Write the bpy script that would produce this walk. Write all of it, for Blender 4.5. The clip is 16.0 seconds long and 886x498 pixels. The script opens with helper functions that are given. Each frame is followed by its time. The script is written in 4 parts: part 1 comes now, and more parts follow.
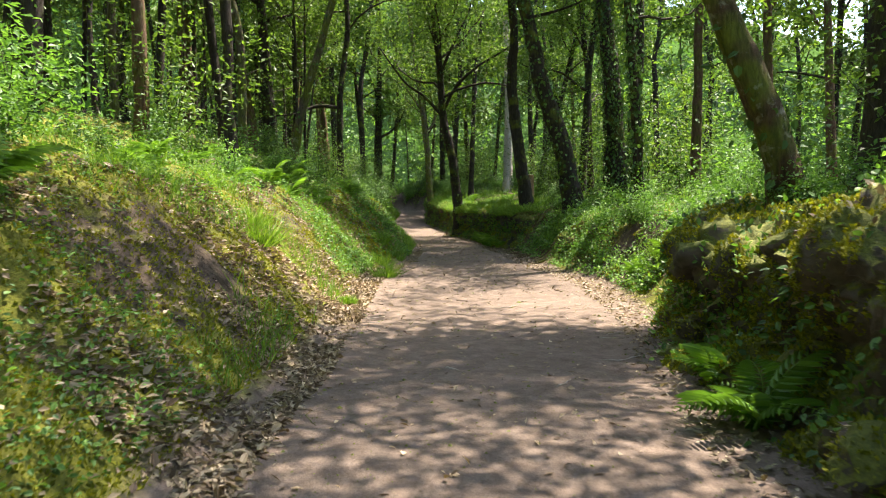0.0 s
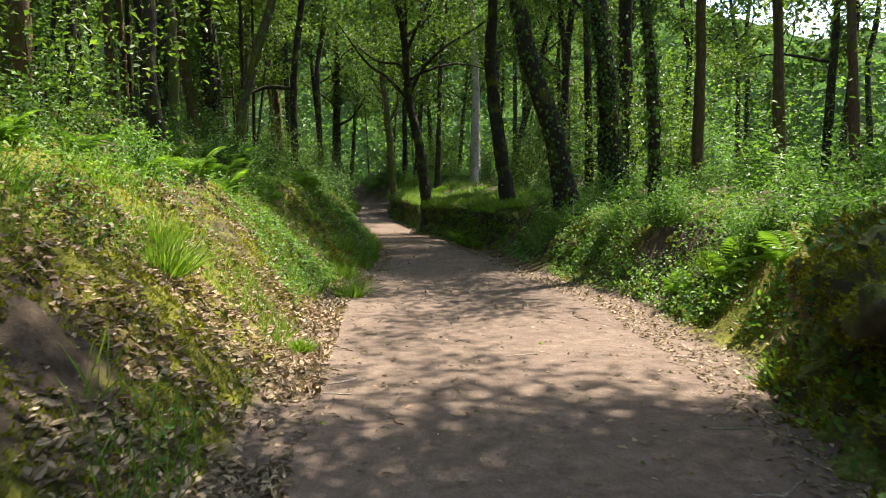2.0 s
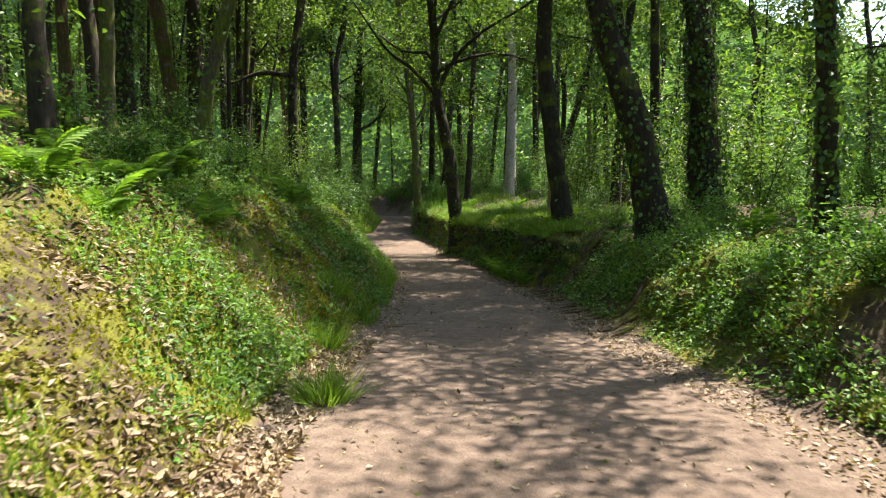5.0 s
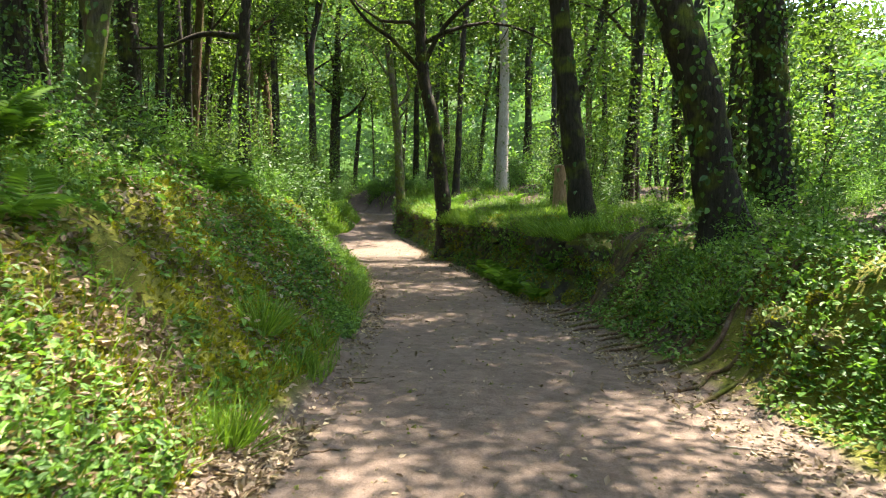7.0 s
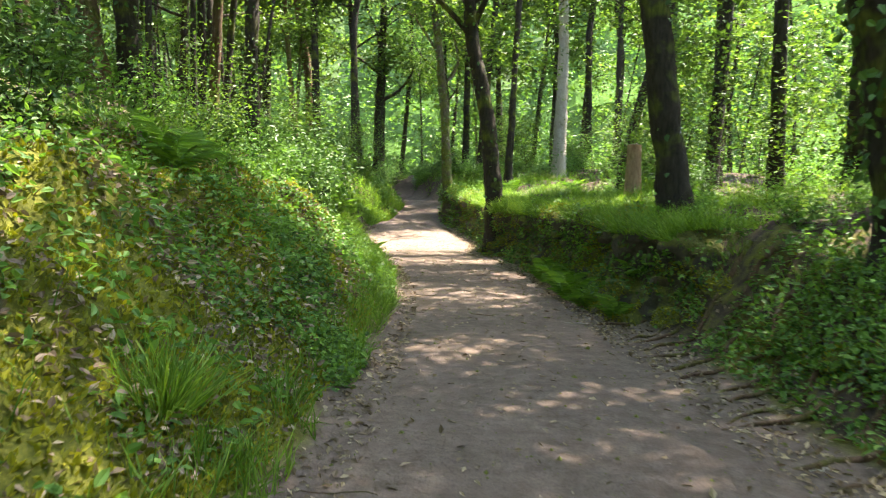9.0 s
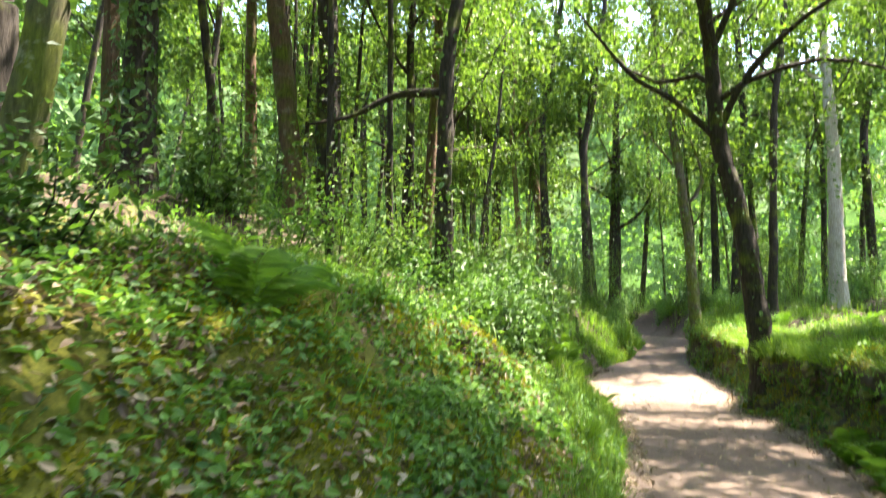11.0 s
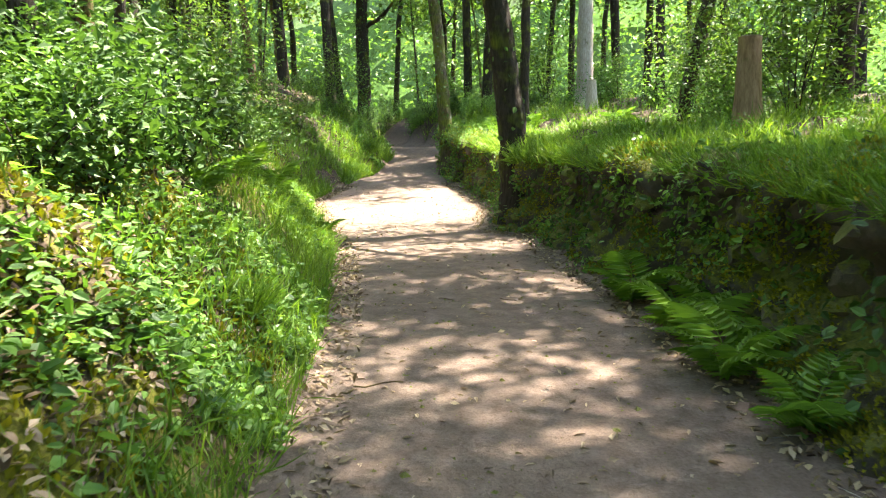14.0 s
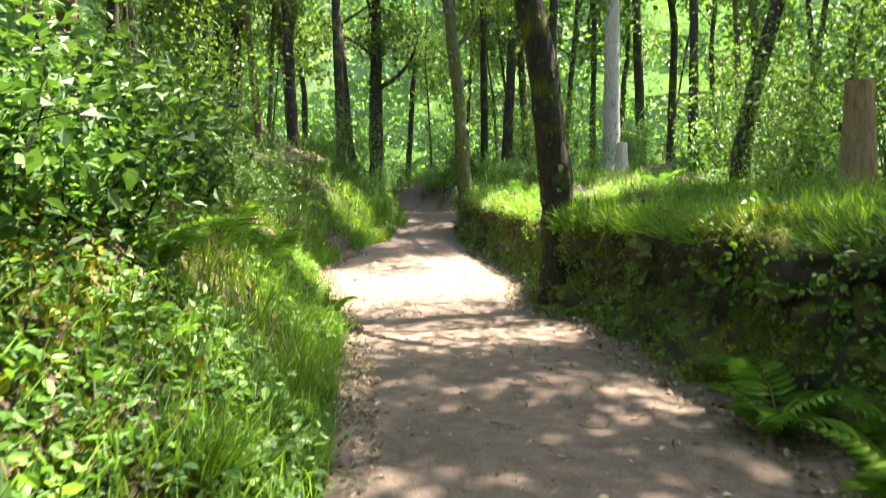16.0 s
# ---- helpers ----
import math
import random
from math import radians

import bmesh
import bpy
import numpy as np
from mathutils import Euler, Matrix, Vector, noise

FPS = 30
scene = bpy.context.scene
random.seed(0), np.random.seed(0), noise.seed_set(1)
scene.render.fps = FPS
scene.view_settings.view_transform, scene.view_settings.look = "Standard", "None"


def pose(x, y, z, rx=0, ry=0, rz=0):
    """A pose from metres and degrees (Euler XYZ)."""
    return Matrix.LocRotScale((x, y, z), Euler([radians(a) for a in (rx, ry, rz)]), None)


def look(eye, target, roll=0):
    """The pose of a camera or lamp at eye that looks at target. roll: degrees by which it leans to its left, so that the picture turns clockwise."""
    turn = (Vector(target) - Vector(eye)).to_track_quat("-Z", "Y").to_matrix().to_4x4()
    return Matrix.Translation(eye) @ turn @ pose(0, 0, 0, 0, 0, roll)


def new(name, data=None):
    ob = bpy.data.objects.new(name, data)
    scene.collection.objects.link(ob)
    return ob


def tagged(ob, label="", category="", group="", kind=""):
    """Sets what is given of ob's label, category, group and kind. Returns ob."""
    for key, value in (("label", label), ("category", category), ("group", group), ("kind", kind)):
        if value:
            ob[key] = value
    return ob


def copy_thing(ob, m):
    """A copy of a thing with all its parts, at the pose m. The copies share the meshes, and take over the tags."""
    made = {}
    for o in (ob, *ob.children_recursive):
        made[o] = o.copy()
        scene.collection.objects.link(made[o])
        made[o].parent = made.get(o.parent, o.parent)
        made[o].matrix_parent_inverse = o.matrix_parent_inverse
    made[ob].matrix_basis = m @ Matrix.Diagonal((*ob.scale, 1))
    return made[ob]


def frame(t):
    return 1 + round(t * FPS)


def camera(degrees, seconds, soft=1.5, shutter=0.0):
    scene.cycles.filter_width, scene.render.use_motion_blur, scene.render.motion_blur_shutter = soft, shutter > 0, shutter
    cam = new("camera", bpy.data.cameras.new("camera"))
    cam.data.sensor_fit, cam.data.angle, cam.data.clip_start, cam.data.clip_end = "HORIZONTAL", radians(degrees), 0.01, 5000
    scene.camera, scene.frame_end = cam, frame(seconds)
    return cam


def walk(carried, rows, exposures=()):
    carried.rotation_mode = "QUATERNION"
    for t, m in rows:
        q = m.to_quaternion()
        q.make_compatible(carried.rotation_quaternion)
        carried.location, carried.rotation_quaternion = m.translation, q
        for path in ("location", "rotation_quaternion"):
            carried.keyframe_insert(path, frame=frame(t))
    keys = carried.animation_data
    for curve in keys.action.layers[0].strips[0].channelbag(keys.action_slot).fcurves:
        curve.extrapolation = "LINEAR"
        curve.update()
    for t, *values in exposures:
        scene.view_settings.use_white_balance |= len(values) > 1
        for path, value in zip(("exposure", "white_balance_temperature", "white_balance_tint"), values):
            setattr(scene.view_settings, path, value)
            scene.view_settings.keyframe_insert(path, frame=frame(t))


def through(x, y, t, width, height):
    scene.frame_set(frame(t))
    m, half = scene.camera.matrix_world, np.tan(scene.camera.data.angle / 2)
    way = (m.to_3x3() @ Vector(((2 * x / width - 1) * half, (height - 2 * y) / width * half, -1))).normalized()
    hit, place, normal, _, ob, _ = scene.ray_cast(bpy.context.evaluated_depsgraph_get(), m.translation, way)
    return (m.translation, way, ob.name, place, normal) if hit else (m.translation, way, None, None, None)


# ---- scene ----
cam = camera(62.9, 16.0, soft=1.1, shutter=0.35)
KELVIN, TINT = 7300, 13
EXPOSURE = [(0, 2.55), (1.2, 2.4), (2.5, 2.0), (4, 2.05), (6.5, 2.95), (8, 3.2), (10.5, 3.75), (11.2, 3.6), (12, 2.8), (13, 3.2), (13.5, 3.65), (16, 3.6)]
PATH = [
    (0, (3.035, 1.789, 1.295), (2.714, 3.76, 1.177), 0.0),
    (0.5, (2.796, 2.431, 1.343), (2.511, 4.406, 1.205), -0.1),
    (1, (2.594, 3.132, 1.38), (2.341, 5.11, 1.237), -0.1),
    (1.5, (2.39, 3.794, 1.419), (2.169, 5.776, 1.269), -0.2),
    (2, (2.267, 4.497, 1.428), (2.059, 6.481, 1.283), -0.2),
    (2.5, (2.116, 5.192, 1.466), (1.917, 7.177, 1.325), -0.0),
    (3, (2.05, 5.928, 1.512), (1.833, 7.912, 1.382), 0.2),
    (3.5, (1.923, 6.623, 1.542), (1.683, 8.605, 1.426), 0.4),
    (4, (1.829, 7.36, 1.571), (1.552, 9.338, 1.465), 0.4),
    (6.5, (1.156, 11.744, 1.492), (0.894, 13.723, 1.361), 1.4),
    (7, (1.055, 12.438, 1.476), (0.82, 14.421, 1.357), 1.0),
    (7.5, (1.009, 13.108, 1.481), (0.786, 15.091, 1.354), 1.4),
    (8, (0.914, 13.726, 1.453), (0.703, 15.709, 1.301), 1.5),
    (10.5, (0.45, 17.261, 1.482), (-0.44, 19.05, 1.407), -0.1),
    (11, (0.275, 17.79, 1.538), (-0.714, 19.517, 1.737), 0.9),
    (11.5, (0.219, 18.358, 1.453), (-0.507, 20.157, 1.938), 1.6),
    (12, (0.147, 18.991, 1.469), (-0.34, 20.85, 2.023), 1.4),
    (12.5, (0.109, 19.677, 1.486), (-0.262, 21.614, 1.813), -0.4),
    (13, (0.052, 20.21, 1.475), (-0.323, 22.173, 1.4), -1.0),
    (13.5, (-0.042, 20.606, 1.413), (-0.43, 22.551, 1.156), -1.6),
    (14, (-0.157, 21.116, 1.405), (-0.551, 23.053, 1.098), -1.4),
    (14.5, (-0.311, 21.613, 1.382), (-0.709, 23.542, 1.031), -1.6),
    (15, (-0.47, 22.065, 1.38), (-0.881, 23.989, 1.016), -1.5),
    (15.5, (-0.682, 22.47, 1.363), (-1.091, 24.399, 1.03), -1.3),
    (16, (-0.803, 22.857, 1.355), (-1.217, 24.809, 1.227), -0.6),
]
walk(cam, [(t, look(eye, target, roll)) for t, eye, target, roll in PATH], exposures=[(t, stops, KELVIN, TINT) for t, stops in EXPOSURE])

# ---- world and sun ----
SUN_AZIMUTH, SUN_HEIGHT = radians(44), radians(66)   # azimuth from +y towards +x
world = bpy.data.worlds.new("sky")
scene.world = world
world.use_nodes = True
wn = world.node_tree.nodes
sky = wn.new("ShaderNodeTexSky")
sky.sky_type, sky.sun_disc = "NISHITA", False
sky.sun_elevation, sky.sun_rotation = SUN_HEIGHT, SUN_AZIMUTH
wn["Background"].inputs[1].default_value = 0.15
world.node_tree.links.new(sky.outputs[0], wn["Background"].inputs[0])
sun_data = bpy.data.lights.new("sun", "SUN")
sun_data.energy, sun_data.angle, sun_data.color = 4.0, radians(0.55), (1.0, 0.955, 0.88)
sun = new("sun", sun_data)
sun.matrix_world = look((0, 0, 40), (-math.sin(SUN_AZIMUTH) * math.cos(SUN_HEIGHT), -math.cos(SUN_AZIMUTH) * math.cos(SUN_HEIGHT), 40 - math.sin(SUN_HEIGHT)))


# ---- materials ----
def material(name):
    mat = bpy.data.materials.new(name)
    mat.use_nodes = True
    nt = mat.node_tree
    return mat, nt, nt.nodes["Principled BSDF"], nt.nodes["Material Output"]


def node(nt, kind, **values):
    n = nt.nodes.new(kind)
    for key, value in values.items():
        n.inputs[key.replace("_", " ")].default_value = value
    return n


def noise_node(nt, scale, detail=4.0, rough=0.6, coords=None):
    n = node(nt, "ShaderNodeTexNoise", Scale=scale, Detail=detail, Roughness=rough)
    if coords:
        nt.links.new(coords, n.inputs["Vector"])
    return n


def ramp(nt, fac, stops):
    r = nt.nodes.new("ShaderNodeValToRGB")
    e = r.color_ramp.elements
    while len(e) < len(stops):
        e.new(0.5)
    for el, (p, c) in zip(e, stops):
        el.position, el.color = p, (*c, 1) if len(c) == 3 else c
    nt.links.new(fac, r.inputs[0])
    return r


def mix(nt, fac, a, b, mode="MIX"):
    m = nt.nodes.new("ShaderNodeMix")
    m.data_type, m.blend_type = "RGBA", mode
    for sock, v in ((m.inputs[0], fac), (m.inputs[6], a), (m.inputs[7], b)):
        if isinstance(v, (int, float)):
            sock.default_value = v
        elif isinstance(v, tuple):
            sock.default_value = (*v, 1)
        else:
            nt.links.new(v, sock)
    return m.outputs[2]


def bump(nt, height, strength, distance, target, normal=None):
    b = node(nt, "ShaderNodeBump", Strength=strength, Distance=distance)
    nt.links.new(height, b.inputs["Height"])
    if normal:
        nt.links.new(normal, b.inputs["Normal"])
    nt.links.new(b.outputs[0], target)
    return b.outputs[0]


def leaf_material(name, dark, mid, light, through=0.45, gloss=0.5):
    """Thin leaves: diffuse and translucent, varied leaf by leaf."""
    mat, nt, p, out = material(name)
    geo = nt.nodes.new("ShaderNodeNewGeometry")
    c = ramp(nt, geo.outputs["Random Per Island"], [(0.0, dark), (0.5, mid), (0.9, light), (1.0, tuple(v * 1.2 for v in light))])
    n = noise_node(nt, 0.6, 2, 0.5, geo.outputs["Position"])
    patch = ramp(nt, n.outputs["Fac"], [(0.3, (0.75, 0.8, 0.75)), (0.7, (1.15, 1.1, 0.95))])
    col = mix(nt, 1.0, c.outputs[0], patch.outputs[0], "MULTIPLY")
    nt.links.new(col, p.inputs["Base Color"])
    p.inputs["Roughness"].default_value = gloss
    p.inputs["Specular IOR Level"].default_value = 0.35
    tr = nt.nodes.new("ShaderNodeBsdfTranslucent")
    warm = mix(nt, 1.0, col, (1.3, 1.35, 0.6), "MULTIPLY")
    nt.links.new(warm, tr.inputs[0])
    sh = nt.nodes.new("ShaderNodeMixShader")
    sh.inputs[0].default_value = through
    nt.links.new(p.outputs[0], sh.inputs[1])
    nt.links.new(tr.outputs[0], sh.inputs[2])
    nt.links.new(sh.outputs[0], out.inputs[0])
    return mat


OAK_LEAF = leaf_material("oak_leaf", (0.04, 0.083, 0.022), (0.074, 0.14, 0.033), (0.128, 0.215, 0.048), 0.45)
BUSH_LEAF = leaf_material("bush_leaf", (0.05, 0.125, 0.036), (0.085, 0.19, 0.05), (0.135, 0.27, 0.065), 0.42)
IVY_LEAF = leaf_material("ivy_leaf", (0.035, 0.085, 0.026), (0.06, 0.13, 0.036), (0.095, 0.19, 0.05), 0.25, 0.55)
FERN_LEAF = leaf_material("fern_leaf", (0.08, 0.17, 0.03), (0.11, 0.22, 0.04), (0.15, 0.28, 0.05), 0.45)
GRASS = leaf_material("grass_blade", (0.07, 0.15, 0.02), (0.11, 0.21, 0.03), (0.18, 0.29, 0.05), 0.45)
HERB_LEAF = leaf_material("herb_leaf", (0.065, 0.155, 0.033), (0.11, 0.235, 0.05), (0.17, 0.31, 0.075), 0.42)
LITTER = leaf_material("dead_leaf", (0.085, 0.055, 0.036), (0.19, 0.135, 0.095), (0.36, 0.285, 0.21), 0.12, 0.6)
MOSS_TUFT = leaf_material("moss_tuft", (0.10, 0.115, 0.012), (0.19, 0.195, 0.016), (0.29, 0.28, 0.025), 0.3, 0.8)


def bark_material(name, low, high, moss=0.35, lichen=0.0):
    mat, nt, p, out = material(name)
    tc = nt.nodes.new("ShaderNodeTexCoord")
    mp = node(nt, "ShaderNodeMapping", Scale=(1.0, 1.0, 0.22))
    nt.links.new(tc.outputs["Object"], mp.inputs["Vector"])
    fine = noise_node(nt, 26, 6, 0.7, mp.outputs[0])
    big = noise_node(nt, 2.2, 3, 0.6, tc.outputs["Object"])
    c = ramp(nt, fine.outputs["Fac"], [(0.3, low), (0.7, high)])
    geo = nt.nodes.new("ShaderNodeNewGeometry")
    mm = ramp(nt, big.outputs["Fac"], [(0.62 - 0.3 * moss, (0, 0, 0)), (0.75 - 0.2 * moss, (1, 1, 1))])
    green = ramp(nt, fine.outputs["Fac"], [(0.3, (0.035, 0.05, 0.01)), (0.7, (0.14, 0.16, 0.025))])
    col = mix(nt, mm.outputs[0], c.outputs[0], green.outputs[0])
    if lichen:
        lm = ramp(nt, noise_node(nt, 5, 4, 0.7, tc.outputs["Object"]).outputs["Fac"], [(0.58, (0, 0, 0)), (0.66, (lichen,) * 3)])
        col = mix(nt, lm.outputs[0], col, (0.36, 0.36, 0.30))
    nt.links.new(col, p.inputs["Base Color"])
    p.inputs["Roughness"].default_value = 0.9
    p.inputs["Specular IOR Level"].default_value = 0.2
    bump(nt, fine.outputs["Fac"], 0.9, 0.03, p.inputs["Normal"])
    return mat


BARK = bark_material("oak_bark", (0.014, 0.011, 0.009), (0.055, 0.045, 0.036), 0.3)
MOSSY_BARK = bark_material("mossy_bark", (0.035, 0.028, 0.02), (0.13, 0.105, 0.08), 0.75, 0.3)
PALE_BARK = bark_material("pale_bark", (0.25, 0.21, 0.17), (0.55, 0.49, 0.42), 0.05, 0.4)
CUT_BARK = bark_material("cut_bark", (0.18, 0.105, 0.065), (0.44, 0.29, 0.19), 0.1)
LICHEN_BARK = bark_material("lichen_bark", (0.02, 0.014, 0.009), (0.10, 0.062, 0.035), 0.6, 0.4)
RUST_BARK = bark_material("rust_bark", (0.05, 0.03, 0.019), (0.16, 0.10, 0.062), 0.5, 0.2)


def ground_material():
    mat, nt, p, out = material("forest_ground")
    geo = nt.nodes.new("ShaderNodeNewGeometry")
    pos = geo.outputs["Position"]
    bank = nt.nodes.new("ShaderNodeAttribute")
    bank.attribute_name = "bank"
    mossy = nt.nodes.new("ShaderNodeAttribute")
    mossy.attribute_name = "moss"
    fine, mid, wide = noise_node(nt, 55, 8, 0.75, pos), noise_node(nt, 7, 5, 0.65, pos), noise_node(nt, 1.1, 4, 0.6, pos)
    grit = nt.nodes.new("ShaderNodeTexVoronoi")
    grit.inputs["Scale"].default_value = 70
    nt.links.new(pos, grit.inputs["Vector"])
    dirt = ramp(nt, mid.outputs["Fac"], [(0.25, (0.09, 0.067, 0.053)), (0.55, (0.143, 0.11, 0.09)), (0.8, (0.2, 0.158, 0.132))])
    speck = ramp(nt, fine.outputs["Fac"], [(0.3, (0.6, 0.57, 0.54)), (0.5, (1, 1, 1)), (0.72, (1.3, 1.28, 1.25))])
    dirt = mix(nt, 1.0, dirt.outputs[0], speck.outputs[0], "MULTIPLY")
    pebble = ramp(nt, grit.outputs["Distance"], [(0.10, (1, 1, 1)), (0.2, (0, 0, 0))])
    pick = ramp(nt, grit.outputs["Color"], [(0.80, (0, 0, 0)), (0.86, (0.7, 0.7, 0.7))])
    dirt = mix(nt, mix(nt, 1.0, pebble.outputs[0], pick.outputs[0], "MULTIPLY"), dirt, (0.30, 0.265, 0.235))
    broad = ramp(nt, wide.outputs["Fac"], [(0.3, (0.85, 0.84, 0.84)), (0.7, (1.12, 1.1, 1.08))])
    dirt = mix(nt, 1.0, dirt, broad.outputs[0], "MULTIPLY")
    soil = ramp(nt, mid.outputs["Fac"], [(0.3, (0.035, 0.026, 0.019)), (0.7, (0.10, 0.074, 0.055))])
    soil = mix(nt, 1.0, soil.outputs[0], speck.outputs[0], "MULTIPLY")
    moss = ramp(nt, fine.outputs["Fac"], [(0.3, (0.045, 0.05, 0.012)), (0.5, (0.105, 0.11, 0.018)), (0.7, (0.19, 0.185, 0.03))])
    moss_edge = nt.nodes.new("ShaderNodeMath")
    moss_edge.operation = "MULTIPLY_ADD"
    nt.links.new(mid.outputs["Fac"], moss_edge.inputs[0])
    moss_edge.inputs[1].default_value = 0.9
    nt.links.new(mossy.outputs["Fac"], moss_edge.inputs[2])
    mf = ramp(nt, moss_edge.outputs[0], [(0.72, (0, 0, 0)), (0.9, (1, 1, 1))])
    cover = mix(nt, mf.outputs[0], soil, moss.outputs[0])
    edge = nt.nodes.new("ShaderNodeMath")
    edge.operation = "MULTIPLY_ADD"
    nt.links.new(mid.outputs["Fac"], edge.inputs[0])
    edge.inputs[1].default_value = 0.5
    nt.links.new(bank.outputs["Fac"], edge.inputs[2])
    ef = ramp(nt, edge.outputs[0], [(0.38, (0, 0, 0)), (0.75, (1, 1, 1))])
    col = mix(nt, ef.outputs[0], dirt, cover)
    nt.links.new(col, p.inputs["Base Color"])
    p.inputs["Roughness"].default_value = 0.95
    p.inputs["Specular IOR Level"].default_value = 0.15
    first = bump(nt, mid.outputs["Fac"], 0.5, 0.06, p.inputs["Normal"])
    bump(nt, fine.outputs["Fac"], 0.6, 0.015, p.inputs["Normal"], first)
    return mat


GROUND = ground_material()


def stone_material(name, moss):
    mat, nt, p, out = material(name)
    tc = nt.nodes.new("ShaderNodeTexCoord")
    geo = nt.nodes.new("ShaderNodeNewGeometry")
    info = nt.nodes.new("ShaderNodeObjectInfo")
    fine, mid = noise_node(nt, 40, 6, 0.7, geo.outputs["Position"]), noise_node(nt, 5, 5, 0.65, geo.outputs["Position"])
    rock = ramp(nt, mid.outputs["Fac"], [(0.3, (0.045, 0.038, 0.03)), (0.7, (0.15, 0.125, 0.1))])
    tone = ramp(nt, info.outputs["Random"], [(0, (0.7, 0.7, 0.7)), (1, (1.15, 1.1, 1.05))])
    rock = mix(nt, 1.0, rock.outputs[0], tone.outputs[0], "MULTIPLY")
    green = ramp(nt, fine.outputs["Fac"], [(0.3, (0.04, 0.05, 0.01)), (0.7, (0.16, 0.17, 0.025))])
    sep = nt.nodes.new("ShaderNodeSeparateXYZ")
    nt.links.new(geo.outputs["Normal"], sep.inputs[0])
    m = nt.nodes.new("ShaderNodeMath")
    m.operation = "MULTIPLY_ADD"
    nt.links.new(sep.outputs[2], m.inputs[0])
    m.inputs[1].default_value = 0.4
    nt.links.new(mid.outputs["Fac"], m.inputs[2])
    mf = ramp(nt, m.outputs[0], [(0.66 - moss * 0.3, (0, 0, 0)), (0.76 - moss * 0.3, (1, 1, 1))])
    nt.links.new(mix(nt, mf.outputs[0], rock, green.outputs[0]), p.inputs["Base Color"])
    p.inputs["Roughness"].default_value = 0.92
    bump(nt, fine.outputs["Fac"], 0.8, 0.02, p.inputs["Normal"])
    return mat


WALL_STONE = stone_material("wall_stone", 0.3)
MOSSY_STONE = stone_material("mossy_stone", 0.6)
OUTCROP = stone_material("outcrop_rock", 0.35)


# ---- mesh helpers ----
def mesh_from(name, verts, faces, mat, smooth=False):
    """verts (n, 3); faces (m, 3) or (m, 4)."""
    verts, faces = np.asarray(verts, np.float32), np.asarray(faces, np.int32)
    me = bpy.data.meshes.new(name)
    k = faces.shape[1]
    me.vertices.add(len(verts))
    me.vertices.foreach_set("co", verts.ravel())
    me.loops.add(faces.size)
    me.loops.foreach_set("vertex_index", faces.ravel())
    me.polygons.add(len(faces))
    me.polygons.foreach_set("loop_start", np.arange(0, faces.size, k, dtype=np.int32))
    me.polygons.foreach_set("use_smooth", np.full(len(faces), smooth))
    me.update(calc_edges=True)
    me.materials.append(mat)
    return me


def part(name, me, parent, label=""):
    ob = new(name, me)
    ob.parent = parent
    return tagged(ob, label)


def thing(name, label, category, group="", kind="", at=(0, 0, 0)):
    ob = new(name)
    ob.location = at
    return tagged(ob, label, category, group, kind)


def lattice(x, y, seed=0):
    """Smooth value noise in -1..1 over the plan."""
    x, y = np.asarray(x, float), np.asarray(y, float)
    xi, yi = np.floor(x), np.floor(y)
    fx, fy = x - xi, y - yi
    fx, fy = fx * fx * (3 - 2 * fx), fy * fy * (3 - 2 * fy)

    def h(a, b):
        v = np.sin(a * 127.1 + b * 311.7 + seed * 74.7) * 43758.5453
        return (v - np.floor(v)) * 2 - 1

    return (h(xi, yi) * (1 - fx) + h(xi + 1, yi) * fx) * (1 - fy) + (h(xi, yi + 1) * (1 - fx) + h(xi + 1, yi + 1) * fx) * fy


def fractal(x, y, seed=0, octaves=4):
    return sum(lattice(x * 2**o, y * 2**o, seed + o) / 2**o for o in range(octaves))


# ---- the lie of the land ----
LEFT_Y = [-40, 0, 4.85, 7.5, 10, 13.7, 15.9, 18.5, 20.6, 23.9, 26, 27.6, 29.4, 33, 36.4, 40.4, 42.2, 45.2, 49, 51, 56, 62, 80]
LEFT_X = [7, 2.0, 1.33, 0.94, 0.46, -0.25, -0.5, -0.6, -0.9, -1.5, -2.05, -2.6, -3.2, -4.75, -6.3, -6.6, -6.4, -6.8, -7.8, -8.4, -13, -19, -34]
RIGHT_Y = [-40, 0, 5.8, 8, 10.5, 14.2, 16.5, 18.4, 21.3, 22.6, 25.9, 27.4, 29.2, 31.0, 31.8, 33.0, 34.9, 37.5, 40, 42.2, 45.2, 48.3, 51, 56, 62, 80]
RIGHT_X = [10.5, 5.0, 4.3, 4.2, 4.15, 3.7, 3.05, 2.5, 1.9, 1.5, 0.8, 0.42, -0.2, -0.62, -1.35, -1.55, -1.75, -2.55, -3.5, -4.4, -5.1, -5.8, -6.3, -10, -15.5, -30]


def path_left(y):
    return np.interp(y, LEFT_Y, LEFT_X)


def path_right(y):
    return np.interp(y, RIGHT_Y, RIGHT_X)


def path_height(y):
    y = np.asarray(y, float)
    u = np.clip(y, 34, 48) - 34
    return 0.005 * u * u


